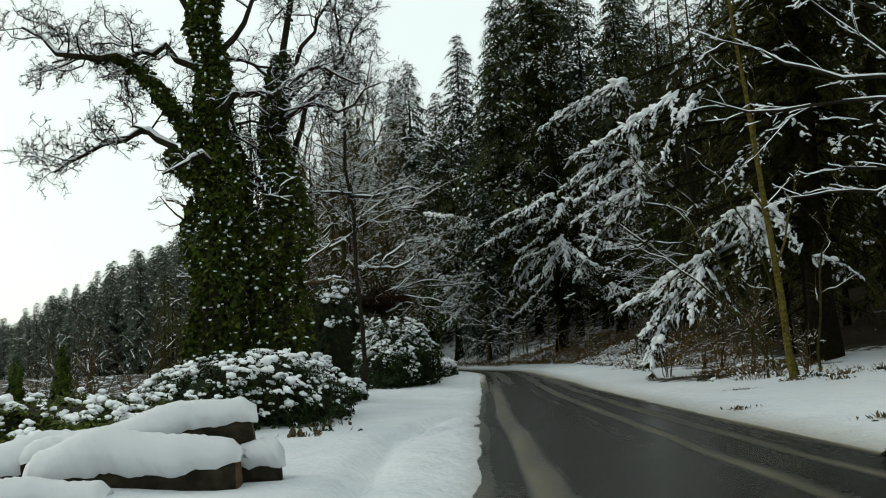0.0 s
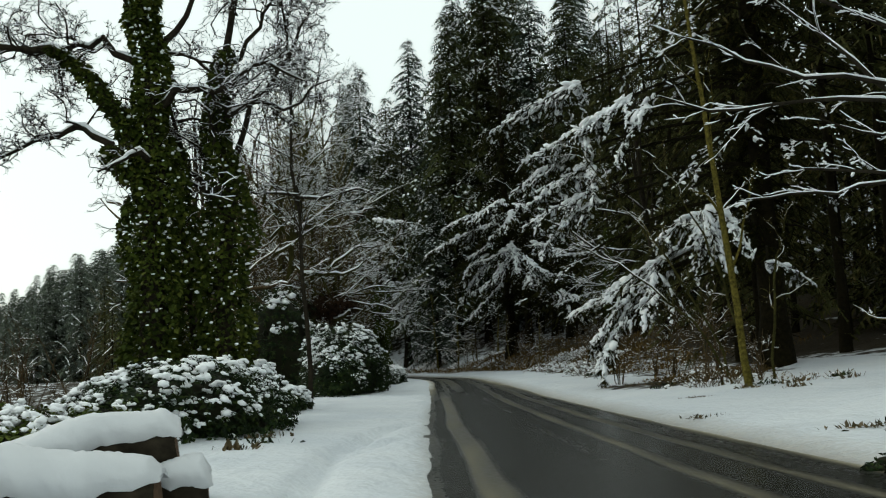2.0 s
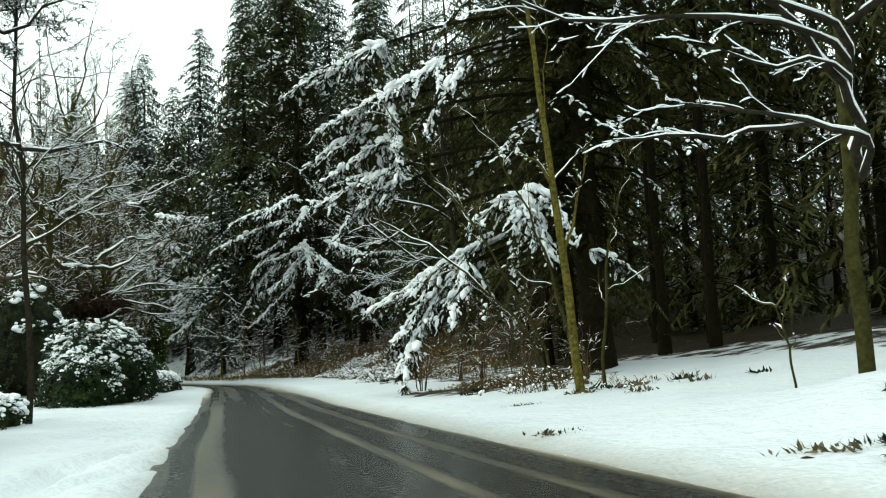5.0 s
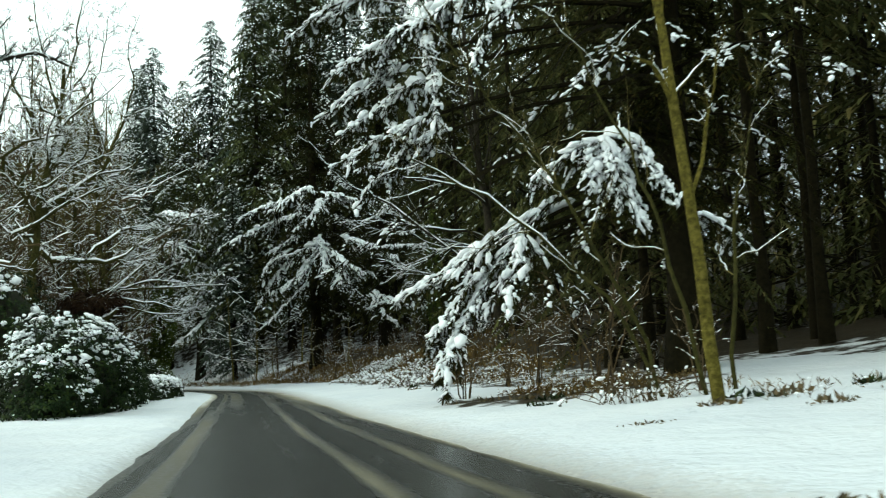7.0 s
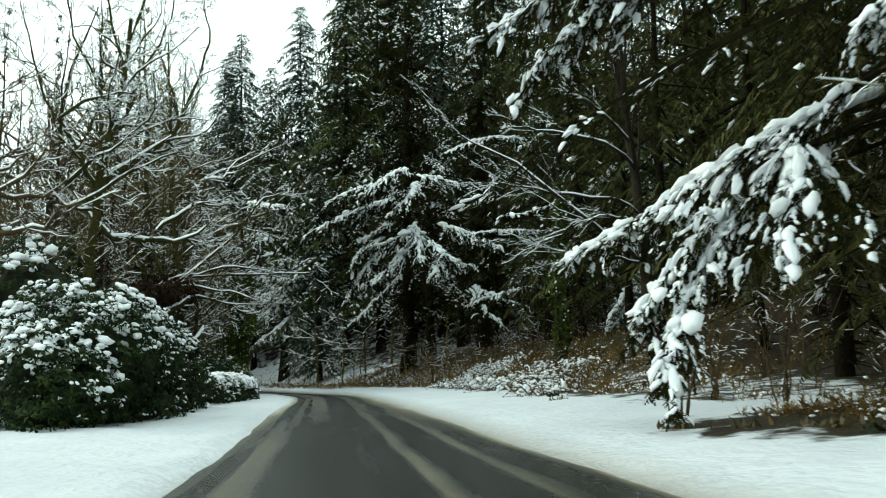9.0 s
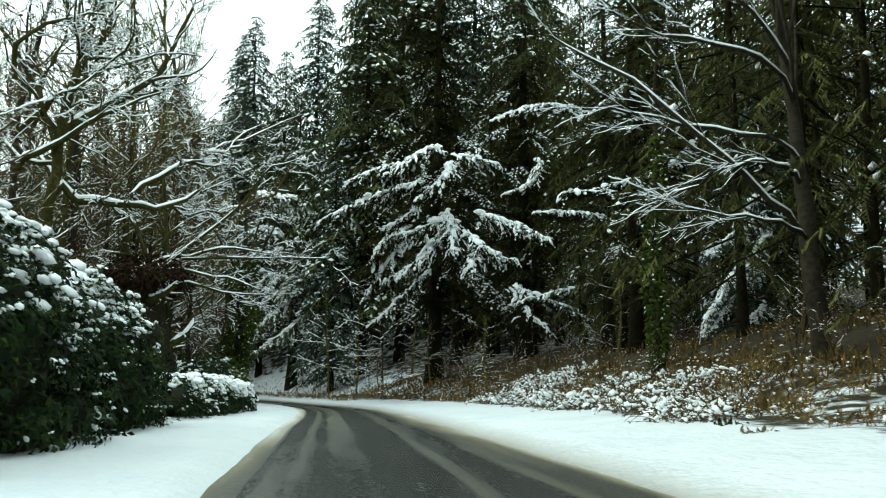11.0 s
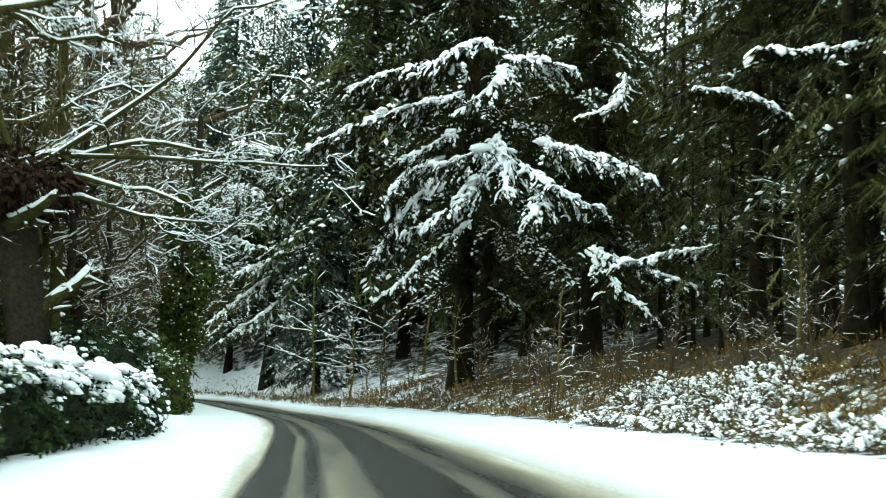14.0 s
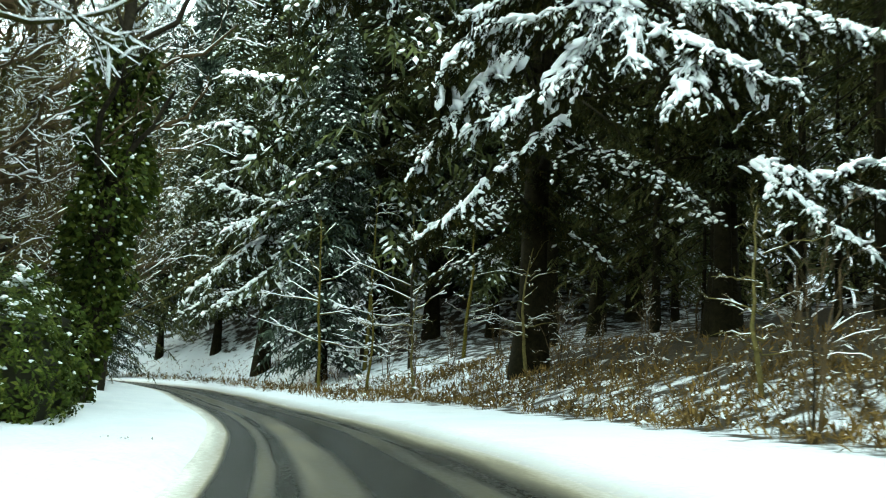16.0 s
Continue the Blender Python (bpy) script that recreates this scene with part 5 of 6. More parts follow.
bare_tree("poplar_tree", bare_tree_meshes(66, limbs, 3, 0.3, (12, 8, 5), 0.4, 0.6, 0.14, 0.8, 0.018, 0.45, 0.034, mid_snow=0.6, fine_snow=0.25), -7.5, 126, "tall bare tree with upswept branches and little snow", TWIG_OLIVE)
burr, tw = Soup(), thing("twig_clump", -6.9, 117.6, 9.3, "dense dark clump of shoots on the pollard's head", "burr")
r = np.random.default_rng(63)
for k in range(420):
    d = r.normal(0, 1, 3) * [1.2, 1.2, 0.6]
    d /= np.linalg.norm(d)
    ln = r.uniform(0.9, 2.6)
    tube(burr, np.array([d * 0.3, d * ln * 0.6 + r.normal(0, 0.08, 3), d * ln * [1, 1, 0.6]]), [0.035, 0.02, 0.008], 3)
part("shoot", burr, TWIG, tw, kind="stuff")
dead = Soup()
d = r.normal(0, 1, (4200, 3))
d /= np.linalg.norm(d, axis=1)[:, None]
q = r.uniform(0.18, 0.4, 4200)
dead.scatter(LEAF, axes(d * [3.3, 2.6, 1.5] * r.uniform(0.3, 1, (4200, 1)) ** 0.5, d + [0, 0, -0.8], q, q * 0.8, q, r.uniform(-1, 1, 4200)))
DEAD = leafy("dead_oak_leaves", [(0.0, (0.012, 0.006, 0.003)), (0.6, (0.024, 0.012, 0.006)), (1.0, (0.045, 0.023, 0.011))], 0.8, 0.1)
part("dead_leaf", dead, DEAD, tw, "withered dark brown leaves", kind="stuff")


def wood_tree(seed, tall, width, levels=3, split=(6, 4, 3), snow=0.75):
    """A woodland tree: upright stem, forked crown."""
    r = np.random.default_rng(seed)
    limbs = [(wiggly([(0, 0, -0.6), (r.normal(0, 0.3), r.normal(0, 0.3), tall * 0.35), (r.normal(0, 0.7), r.normal(0, 0.7), tall * 0.7), (r.normal(0, 1.0), r.normal(0, 1.0), tall)], 12, 0.1, seed), tall * 0.016, 0.03)]
    for k in range(9):
        a, z0 = r.uniform(0, 6.28), tall * r.uniform(0.2, 0.6)
        ln = width * r.uniform(0.6, 1.1)
        e = r.uniform(0.2, 0.9)
        limbs.append((wiggly([(0, 0, z0), (ln * 0.35 * np.cos(a), ln * 0.35 * np.sin(a), z0 + ln * 0.3 * e), (ln * 0.75 * np.cos(a + 0.2), ln * 0.75 * np.sin(a + 0.2), z0 + ln * 0.55 * e), (ln * np.cos(a), ln * np.sin(a), z0 + ln * 0.9 * e)], 10, 0.13, seed + k), tall * 0.010, 0.03))
    return bare_tree_meshes(seed, limbs, levels, 0.45, split, 0.42, 0.85, 0.08, snow, 0.016, 0.45, 0.034, mid_snow=0.75, fine_snow=0.4)


kinds = [bare_tree("woodland_tree", wood_tree(71, 19, 6.5), -13.5, 146, "bare woodland tree with snow along every branch", TWIG, group="bare trees of the wood"),
         bare_tree("woodland_tree", wood_tree(72, 15, 5.5), -18, 148, "bare woodland tree with snow along every branch", TWIG_OLIVE, group="bare trees of the wood"),
         bare_tree("woodland_tree", wood_tree(73, 22, 6), -17, 128, "tall bare woodland tree with snowy branches", TWIG, group="bare trees of the wood")]
spots = [(-8.0, 136), (-12, 146), (-15, 160), (-21, 140), (-24, 112), (-18, 98), (-15, 78), (-11, 156), (-24, 172), (-7, 111), (-19, 185), (-12, 172), (-10, 132), (-14, 118), (-6, 100), (-8, 164), (-17, 112), (-12, 88), (-16, 136), (-12.5, 97), (-14, 104)]
for k, (x, y) in enumerate(spots):
    back = 1.4 if y < 122 and x > -15 else 1.0
    x, y = x * back, y * back
    copy_thing(kinds[k % 3], pose(x, y, ground_z(x, y), 0, 0, 67 * k) @ Matrix.Diagonal(((1.0 + 0.13 * (k % 4)) * back,) * 3 + (1,)))

# fine-twigged alders between them, nearly free of snow
def alder(seed, tall):
    r = np.random.default_rng(seed)
    limbs = [(wiggly([(0, 0, -0.6), (r.normal(0, 0.3), 0, tall * 0.5), (r.normal(0, 0.5), r.normal(0, 0.5), tall)], 12, 0.08, seed), tall * 0.010, 0.02)]
    for k in range(24):
        a, z0 = 2.4 * k, tall * (0.12 + 0.8 * k / 20)
        ln = (1.1 - k / 20) * tall * 0.26 * r.uniform(0.7, 1.2)
        limbs.append((wiggly([(0, 0, z0), (ln * 0.5 * np.cos(a), ln * 0.5 * np.sin(a), z0 + ln * 0.25), (ln * np.cos(a), ln * np.sin(a), z0 + ln * 0.7)], 7, 0.06, seed + k), 0.05, 0.015))
    return bare_tree_meshes(seed, limbs, 3, 0.4, (7, 5, 3), 0.45, 0.7, 0.1, 0.45, 0.022, 0.5, 0.03, mid_snow=0.5, fine_snow=0.1)


alders = [bare_tree("alder_tree", alder(171, 22), -8.5, 128, "slender bare alder with a haze of fine olive twigs", TWIG_OLIVE, group="alders of the wood"),
          bare_tree("alder_tree", alder(172, 18), -10, 152, "slender bare alder with a haze of fine olive twigs", TWIG, group="alders of the wood")]
for k, (x, y) in enumerate([(-11.5, 112), (-14, 95), (-17, 105), (-5.5, 134), (-12, 138), (-9, 146), (-6, 166), (-15, 150), (-21, 100), (-4, 154), (-18, 126), (-10.5, 160), (-7.5, 98), (-24, 120), (-13, 180), (-9, 86), (-13, 91), (-16.5, 88), (-11, 101), (-15.5, 99), (-5.5, 119), (-9.3, 118), (-19, 116), (-11, 124), (-7, 142), (-8.5, 96), (-12, 104), (-10, 90), (-14.5, 97), (-16, 108), (-7.8, 105), (-12.8, 115), (-10, 112), (-13, 127), (-16, 131), (-10, 129), (-13.5, 134), (-10, 140), (-16, 142)]):
    back = 1.4 if y < 124 and x > -15 else 1.0
    x, y = x * back, y * back
    copy_thing(alders[k % 2], pose(x, y, ground_z(x, y), 0, 0, 97 * k) @ Matrix.Diagonal(((1.0 + 0.1 * (k % 4)) * back,) * 3 + (1,)))
for k, (x, y, size) in enumerate([(-13, 118, 1.6), (-17, 122, 1.5), (-9.5, 123, 1.65), (-6.8, 130, 1.5), (-11, 131, 1.75), (-15, 112, 1.6)]):
    copy_thing(alders[k % 2], pose(x, y, ground_z(x, y), 0, 0, 41 * k) @ Matrix.Diagonal((size,) * 3 + (1,)))

# young roadside trees beyond the bend, with level snowy branches
def level_tree(x, y, stem, arms, seed, label, bark):
    limbs = [(wiggly(stem, 10, 0.04, seed), 0.14, 0.04)] + [(wiggly(a, 8, 0.06, seed + 1 + k), 0.06, 0.02) for k, a in enumerate(arms)]
    bare_tree("young_tree", bare_tree_meshes(seed, limbs, 2, 0.25, (5, 3), 0.3, 0.6, 0.04, 0.95, 0.018, 0.45, 0.05, mid_snow=0.6, fine_snow=0.3), x, y, label, TWIG_OLIVE, group="young trees along the bank", stem=bark)


level_tree(8.5, 178, [(0, 0, -0.5), (-0.3, 0, 4.2), (-0.6, 0, 9), (-0.8, 0, 14)],
           [[(-0.3, 0, 3.8), (-2.6, -0.4, 4.6), (-5.1, -0.8, 5.3)], [(-0.2, 0, 3.9), (2.5, -0.5, 3.5), (6.1, -0.8, 4.2)], [(-0.5, 0, 7.0), (-3.0, -0.4, 7.2), (-5.3, -0.6, 7.4)], [(-0.5, 0, 7.2), (-2.0, 0.3, 8.0), (-3.3, 0.5, 8.9)],
            [(-0.6, 0, 9.4), (-1.6, 0.2, 10.3), (-2.7, 0.3, 11.2)], [(-0.4, 0, 6.0), (1.4, 0.4, 6.4), (3.2, 0.6, 7.2)], [(-0.6, 0, 8.6), (1.0, -0.3, 9.2), (2.4, -0.5, 10.2)]], 191, "yellowish young tree with long level snow-lined branches", BARK_MOSS)
level_tree(15.3, 176, [(0, 0, -0.5), (-0.1, 0, 4.0), (-0.2, 0, 7.6), (0.6, 0, 9.6), (2.2, 0, 11.6)],
           [[(-0.1, 0, 4.2), (-2.4, -0.4, 3.9), (-5.8, -0.8, 4.4)], [(-0.1, 0, 4.4), (1.2, -0.3, 5.4), (2.6, -0.4, 6.8)], [(-0.1, 0, 6.4), (-2.4, -0.3, 7.3), (-4.7, -0.5, 8.0), (-6.6, -0.6, 9.2)], [(-0.2, 0, 7.6), (-0.3, 0, 9.6), (-0.4, 0, 12.6)],
            [(-0.1, 0, 5.4), (-2.0, 0.4, 6.2), (-3.6, 0.6, 6.4)], [(-0.1, 0, 3.4), (-2.6, 0.3, 3.2), (-4.6, 0.4, 3.6)], [(-0.1, 0, 6.0), (1.8, 0.3, 7.6), (3.4, 0.4, 10.0)]], 201, "dark young tree with spreading snow-lined branches", BARK)
for k, (x, y, tall) in enumerate([(11.5, 170, 8), (12.4, 183, 16), (18.6, 171, 13), (13.5, 160, 6), (18.0, 150, 7), (27.6, 117.5, 9), (19.6, 127.6, 6)]):
    r = np.random.default_rng(80 + k)
    limbs = [(wiggly([(0, 0, -0.5), (r.normal(0, 0.2), 0, tall * 0.5), (r.normal(0, 0.4), r.normal(0, 0.3), tall)], 9, 0.05, 80 + k), 0.05 + tall * 0.009, 0.02)]
    for n in range(17):
        a, z0, ln = r.uniform(0, 6.28), tall * r.uniform(0.16, 0.9), r.uniform(2.2, 5.6) * tall / 14
        limbs.append((wiggly([(0, 0, z0), (ln * 0.5 * np.cos(a), ln * 0.5 * np.sin(a), z0 + ln * 0.12), (ln * np.cos(a), ln * np.sin(a), z0 + ln * r.uniform(0.0, 0.3))], 7, 0.05, 90 + n), 0.03, 0.01))
    bare_tree("young_tree", bare_tree_meshes(85 + k, limbs, 2, 0.25, (3, 2), 0.30, 0.6, 0.04, 0.9 if k < 3 else 0.6, 0.016, 0.45, 0.028 if k < 3 else 0.016, mid_snow=0.7 if k < 3 else 0.4, fine_snow=0.6 if k < 3 else 0.15), x, y, "bare young tree with level snow-lined branches", TWIG_OLIVE, group="young trees along the bank", stem=BARK_MOSS if k < 3 else TWIG_OLIVE)


# ---- the great conifers ----
PI = math.pi


def about(x, y, boughs):
    """Boughs given by where they hang in the place, as seen from the foot of their tree."""
    foot = np.array([x, y, ground_z(x, y)])
    return [tuple(np.array(p) - foot for p in b[:3]) + tuple(b[3:]) for b in boughs]


MIDDLE = [((12.7, 48.2, 14.6), (10.1, 49.2, 13.2), (7.5, 52.7, 12.3), 1.1), ((10.1, 49.0, 12.8), (10.3, 48.8, 11.4), (10.4, 48.6, 9.3), 0.8), ((10.7, 50.0, 15.9), (8.4, 53.5, 15.6), (6.4, 56.0, 14.7), 0.9),
          ((13.2, 47.0, 14.2), (11.9, 46.8, 12.4), (11.2, 46.6, 10.9), 0.8), ((10.0, 51.0, 12.3), (8.5, 52.0, 11.6), (7.3, 53.5, 10.9), 0.8), ((10.6, 50.0, 11.5), (9.3, 51.0, 10.8), (7.8, 52.0, 9.9), 0.8),
          ((10.5, 50.0, 10.0), (9.0, 51.0, 9.5), (7.6, 52.0, 8.8), 0.8), ((11.1, 50.0, 9.5), (9.8, 50.6, 9.0), (8.2, 51.2, 7.4), 0.9)]
LOW = [((15.1, 45.0, 8.1), (13.9, 45.3, 7.7), (12.5, 45.7, 6.7), 0.9), ((14.9, 44.8, 8.1), (15.7, 44.2, 7.4), (16.0, 43.2, 5.6), 0.9), ((14.7, 44.8, 8.0), (14.9, 44.2, 6.9), (14.9, 43.6, 5.1), 0.9),
       ((14.2, 45.0, 7.8), (14.3, 44.6, 6.8), (14.1, 44.3, 6.0), 0.7), ((17.1, 44.0, 5.5), (18.2, 44.5, 5.2), (19.6, 45.0, 4.5), 0.4), ((14.6, 48.6, 6.9), (12.4, 50.8, 5.5), (9.9, 53.6, 4.0), 1.2),
       ((13.7, 49.2, 6.0), (11.6, 50.2, 3.2), (10.3, 49.0, 0.9), 0.7), ((13.4, 49.0, 5.6), (13.1, 48.6, 4.9), (12.3, 48.4, 3.5), 1.2), ((12.6, 49.6, 5.3), (10.9, 50.5, 3.0), (10.4, 50.5, 2.3), 0.7)]
meshes = conifer_meshes(101, 34, 8.4, 90, 14, 0.16, 0.5, 0.5, trunk_r=0.7, open_to=PI * 0.92, one_sided=0.25, fine=True, longest=0.95, inner=110, loads=(0.0, 0.0, 0.05, 0.35), clump=1.08, bare=0.5, fans=about(18.7, 48, MIDDLE + LOW))
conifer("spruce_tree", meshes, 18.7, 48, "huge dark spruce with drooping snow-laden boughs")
FRONT = [((18.0, 138.0, 19.2), (15.8, 136.0, 17.2), (12.0, 136.0, 15.8)), ((17.4, 137.0, 17.8), (15.6, 136.0, 14.6), (12.0, 137.0, 12.0)), ((17.7, 137.0, 18.6), (17.8, 135.0, 16.2), (17.5, 134.5, 14.3)),
         ((20.2, 138.0, 18.8), (23.0, 134.5, 17.5), (25.8, 130.5, 15.1)), ((19.2, 136.0, 16.8), (20.4, 133.0, 14.7), (23.1, 132.0, 13.3)), ((19.7, 134.0, 15.2), (19.3, 133.0, 13.4), (18.5, 132.5, 12.0), 0.8),
         ((24.2, 137.0, 11.9), (25.5, 134.0, 10.5), (28.7, 131.5, 9.0), 0.7), ((23.5, 136.0, 11.4), (24.4, 133.0, 9.0), (26.3, 131.0, 6.8), 0.6), ((27.4, 140.0, 25.1), (25.9, 138.0, 22.1), (23.0, 137.0, 20.6), 0.6), ((18.2, 137.0, 24.3), (20.1, 135.0, 23.4), (21.9, 134.0, 22.8), 0.7)]
meshes = conifer_meshes(103, 42, 9.0, 64, 15, 0.2, 0.6, 0.4, trunk_r=0.8, open_to=PI * 1.15, one_sided=0.35, fine=True, longest=1.2, bare=0.6, spray=1.35, inner=110, loads=(0.0, 0.0, 0.05, 0.5), clump=1.45, fans=about(27.3, 146.5, FRONT))
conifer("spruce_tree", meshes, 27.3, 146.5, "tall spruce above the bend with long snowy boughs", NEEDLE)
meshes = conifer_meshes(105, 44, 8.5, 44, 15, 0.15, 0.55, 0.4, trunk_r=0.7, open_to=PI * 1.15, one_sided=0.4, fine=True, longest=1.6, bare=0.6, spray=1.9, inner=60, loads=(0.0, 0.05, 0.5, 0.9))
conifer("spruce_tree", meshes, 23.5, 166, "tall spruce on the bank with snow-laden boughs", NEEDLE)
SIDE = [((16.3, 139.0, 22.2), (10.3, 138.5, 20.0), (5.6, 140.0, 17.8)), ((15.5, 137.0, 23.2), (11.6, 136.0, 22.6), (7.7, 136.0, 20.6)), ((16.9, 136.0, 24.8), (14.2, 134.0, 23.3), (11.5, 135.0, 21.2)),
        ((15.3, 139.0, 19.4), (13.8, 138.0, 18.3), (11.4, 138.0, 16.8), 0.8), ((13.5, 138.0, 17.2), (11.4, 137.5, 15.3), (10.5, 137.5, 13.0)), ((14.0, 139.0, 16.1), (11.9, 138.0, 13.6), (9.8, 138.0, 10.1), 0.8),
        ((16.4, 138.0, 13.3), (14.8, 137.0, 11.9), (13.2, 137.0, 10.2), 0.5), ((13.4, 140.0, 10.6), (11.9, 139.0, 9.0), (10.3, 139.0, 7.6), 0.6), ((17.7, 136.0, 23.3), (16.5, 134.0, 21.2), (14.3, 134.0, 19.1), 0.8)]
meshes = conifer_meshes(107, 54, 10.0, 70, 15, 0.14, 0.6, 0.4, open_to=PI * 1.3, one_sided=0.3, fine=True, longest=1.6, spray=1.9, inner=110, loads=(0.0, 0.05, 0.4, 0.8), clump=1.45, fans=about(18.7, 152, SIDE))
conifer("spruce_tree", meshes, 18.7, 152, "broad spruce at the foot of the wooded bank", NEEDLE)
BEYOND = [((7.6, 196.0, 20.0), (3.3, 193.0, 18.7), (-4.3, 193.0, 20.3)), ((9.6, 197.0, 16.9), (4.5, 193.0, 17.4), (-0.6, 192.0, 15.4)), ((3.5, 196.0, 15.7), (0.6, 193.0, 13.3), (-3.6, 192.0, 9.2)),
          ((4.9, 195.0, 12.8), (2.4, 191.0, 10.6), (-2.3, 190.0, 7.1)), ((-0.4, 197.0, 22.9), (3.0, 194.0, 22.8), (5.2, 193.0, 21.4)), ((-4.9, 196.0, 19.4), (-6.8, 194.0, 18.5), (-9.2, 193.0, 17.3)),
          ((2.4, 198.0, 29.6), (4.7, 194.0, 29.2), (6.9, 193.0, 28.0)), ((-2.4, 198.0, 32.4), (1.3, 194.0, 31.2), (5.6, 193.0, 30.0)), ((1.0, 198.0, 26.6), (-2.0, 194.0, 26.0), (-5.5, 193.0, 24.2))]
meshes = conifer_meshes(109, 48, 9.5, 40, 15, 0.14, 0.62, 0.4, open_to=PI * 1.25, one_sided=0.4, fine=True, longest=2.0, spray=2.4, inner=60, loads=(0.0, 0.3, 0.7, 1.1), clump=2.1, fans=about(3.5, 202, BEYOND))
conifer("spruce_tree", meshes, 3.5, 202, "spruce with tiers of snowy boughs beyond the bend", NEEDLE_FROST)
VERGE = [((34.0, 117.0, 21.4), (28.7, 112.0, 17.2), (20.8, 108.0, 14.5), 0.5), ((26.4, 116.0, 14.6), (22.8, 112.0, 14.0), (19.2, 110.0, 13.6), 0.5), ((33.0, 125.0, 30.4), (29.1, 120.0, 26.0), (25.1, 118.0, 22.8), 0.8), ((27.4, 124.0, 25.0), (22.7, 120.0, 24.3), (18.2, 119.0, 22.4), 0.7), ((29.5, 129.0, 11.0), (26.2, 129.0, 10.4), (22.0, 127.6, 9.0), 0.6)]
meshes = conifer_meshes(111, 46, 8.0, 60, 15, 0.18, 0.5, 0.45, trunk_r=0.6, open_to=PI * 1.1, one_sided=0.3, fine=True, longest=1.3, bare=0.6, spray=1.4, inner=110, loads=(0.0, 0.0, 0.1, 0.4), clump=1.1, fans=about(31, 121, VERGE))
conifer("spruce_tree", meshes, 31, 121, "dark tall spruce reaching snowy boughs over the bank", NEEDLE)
EDGE = [((32.7, 104.0, 11.3), (28.5, 101.2, 7.6), (26.7, 100.3, 4.6), 0.8), ((32.9, 104.0, 9.6), (29.0, 101.2, 6.9), (27.2, 100.3, 5.0), 0.8), ((33.1, 104.0, 13.0), (29.2, 101.2, 10.9), (27.1, 100.3, 9.5), 0.8), ((32.8, 104.0, 7.3), (29.8, 101.2, 5.4), (28.5, 100.3, 3.9), 0.7),
        ((32.9, 103.5, 12.0), (30.2, 100.5, 9.6), (28.8, 99.6, 7.4), 0.8), ((33.0, 103.5, 14.5), (30.5, 100.8, 13.0), (28.8, 100.0, 11.2), 0.8)]
meshes = conifer_meshes(113, 19, 4.5, 60, 12, 0.06, 0.5, 0.5, trunk_r=0.25, open_to=PI * 1.1, one_sided=0.3, fine=True, longest=1.0, spray=1.1, inner=60, loads=(0.0, 0.15, 0.5), clump=0.8, fans=about(33, 104.5, EDGE))
conifer("spruce_tree", meshes, 33, 104.5, "young spruce with frosted hanging branches at the wood's edge", NEEDLE_BLUE)

# woodland conifers behind: grown forms, repeated; the inner ones carry little snow
forms = []
FORMS = [(46, 7.0, NEEDLE_FROST, 0.10, 0.75, 190, 0.5), (42, 6.5, NEEDLE_BLUE, 0.05, 0.7, 180, 0.5), (44, 6.0, NEEDLE_LIFTED, 0.30, 0.0, 60, 0.26), (30, 5.5, NEEDLE_LIFTED, 0.03, 0.0, 60, 0.3), (22, 3.9, NEEDLE_HAZED, 0.04, 0.08, 110, 0.2),
         (40, 5.5, NEEDLE_LIFTED, 0.08, 0.05, 80, 0.26), (42, 7.0, NEEDLE_FROST, 0.14, 0.38, 34, 0.45)]
for k, (tall, reach, needle, low, snowy, boughs, tr) in enumerate(FORMS):
    if k == 5:
        meshes = conifer_meshes(120 + k, tall, reach, boughs, 12, low, snowy, 0.45, SPRAYS_FINE, spray=0.85, bare=0.8, longest=1.3, trunk_r=tr)
    elif k == 6:
        meshes = conifer_meshes(120 + k, tall, reach, boughs, 15, low, snowy, 0.4, SPRAYS, spray=1.5, bare=0.8, longest=1.4, trunk_r=tr, fine=True, inner=40)
    elif k == 4:
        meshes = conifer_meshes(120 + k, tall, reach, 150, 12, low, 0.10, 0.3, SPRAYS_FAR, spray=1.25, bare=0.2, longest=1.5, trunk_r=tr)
    else:
        meshes = conifer_meshes(120 + k, tall, reach, boughs, (13, 13, 8, 8)[k], low, snowy, 0.35, SPRAYS_FAR, spray=1.5, bare=0.6, longest=2.3, trunk_r=tr)
    x, y = [(24, 186), (12, 222), (36, 60), (42, 100), (-40, 150), (24.5, 66), (27, 112)][k]
    label = ("dark forest spruce with snow on its boughs", "blue-green forest fir with snow on its boughs", "shaded forest spruce with bare lower trunk", "dense dark young spruce", "slim fir of the far wood", "shaded roadside spruce with dense dark needles", "forest spruce with clumped snow on its boughs")[k]
    forms.append(conifer("spruce_tree", meshes, x, y, label, needle, group="conifers of the forest"))


def plant(k, x, y, size, turn):
    copy_thing(forms[k], pose(x, y, ground_z(x, y) - 0.1, 0, 0, turn) @ Matrix.Diagonal((size, size, size, 1)))


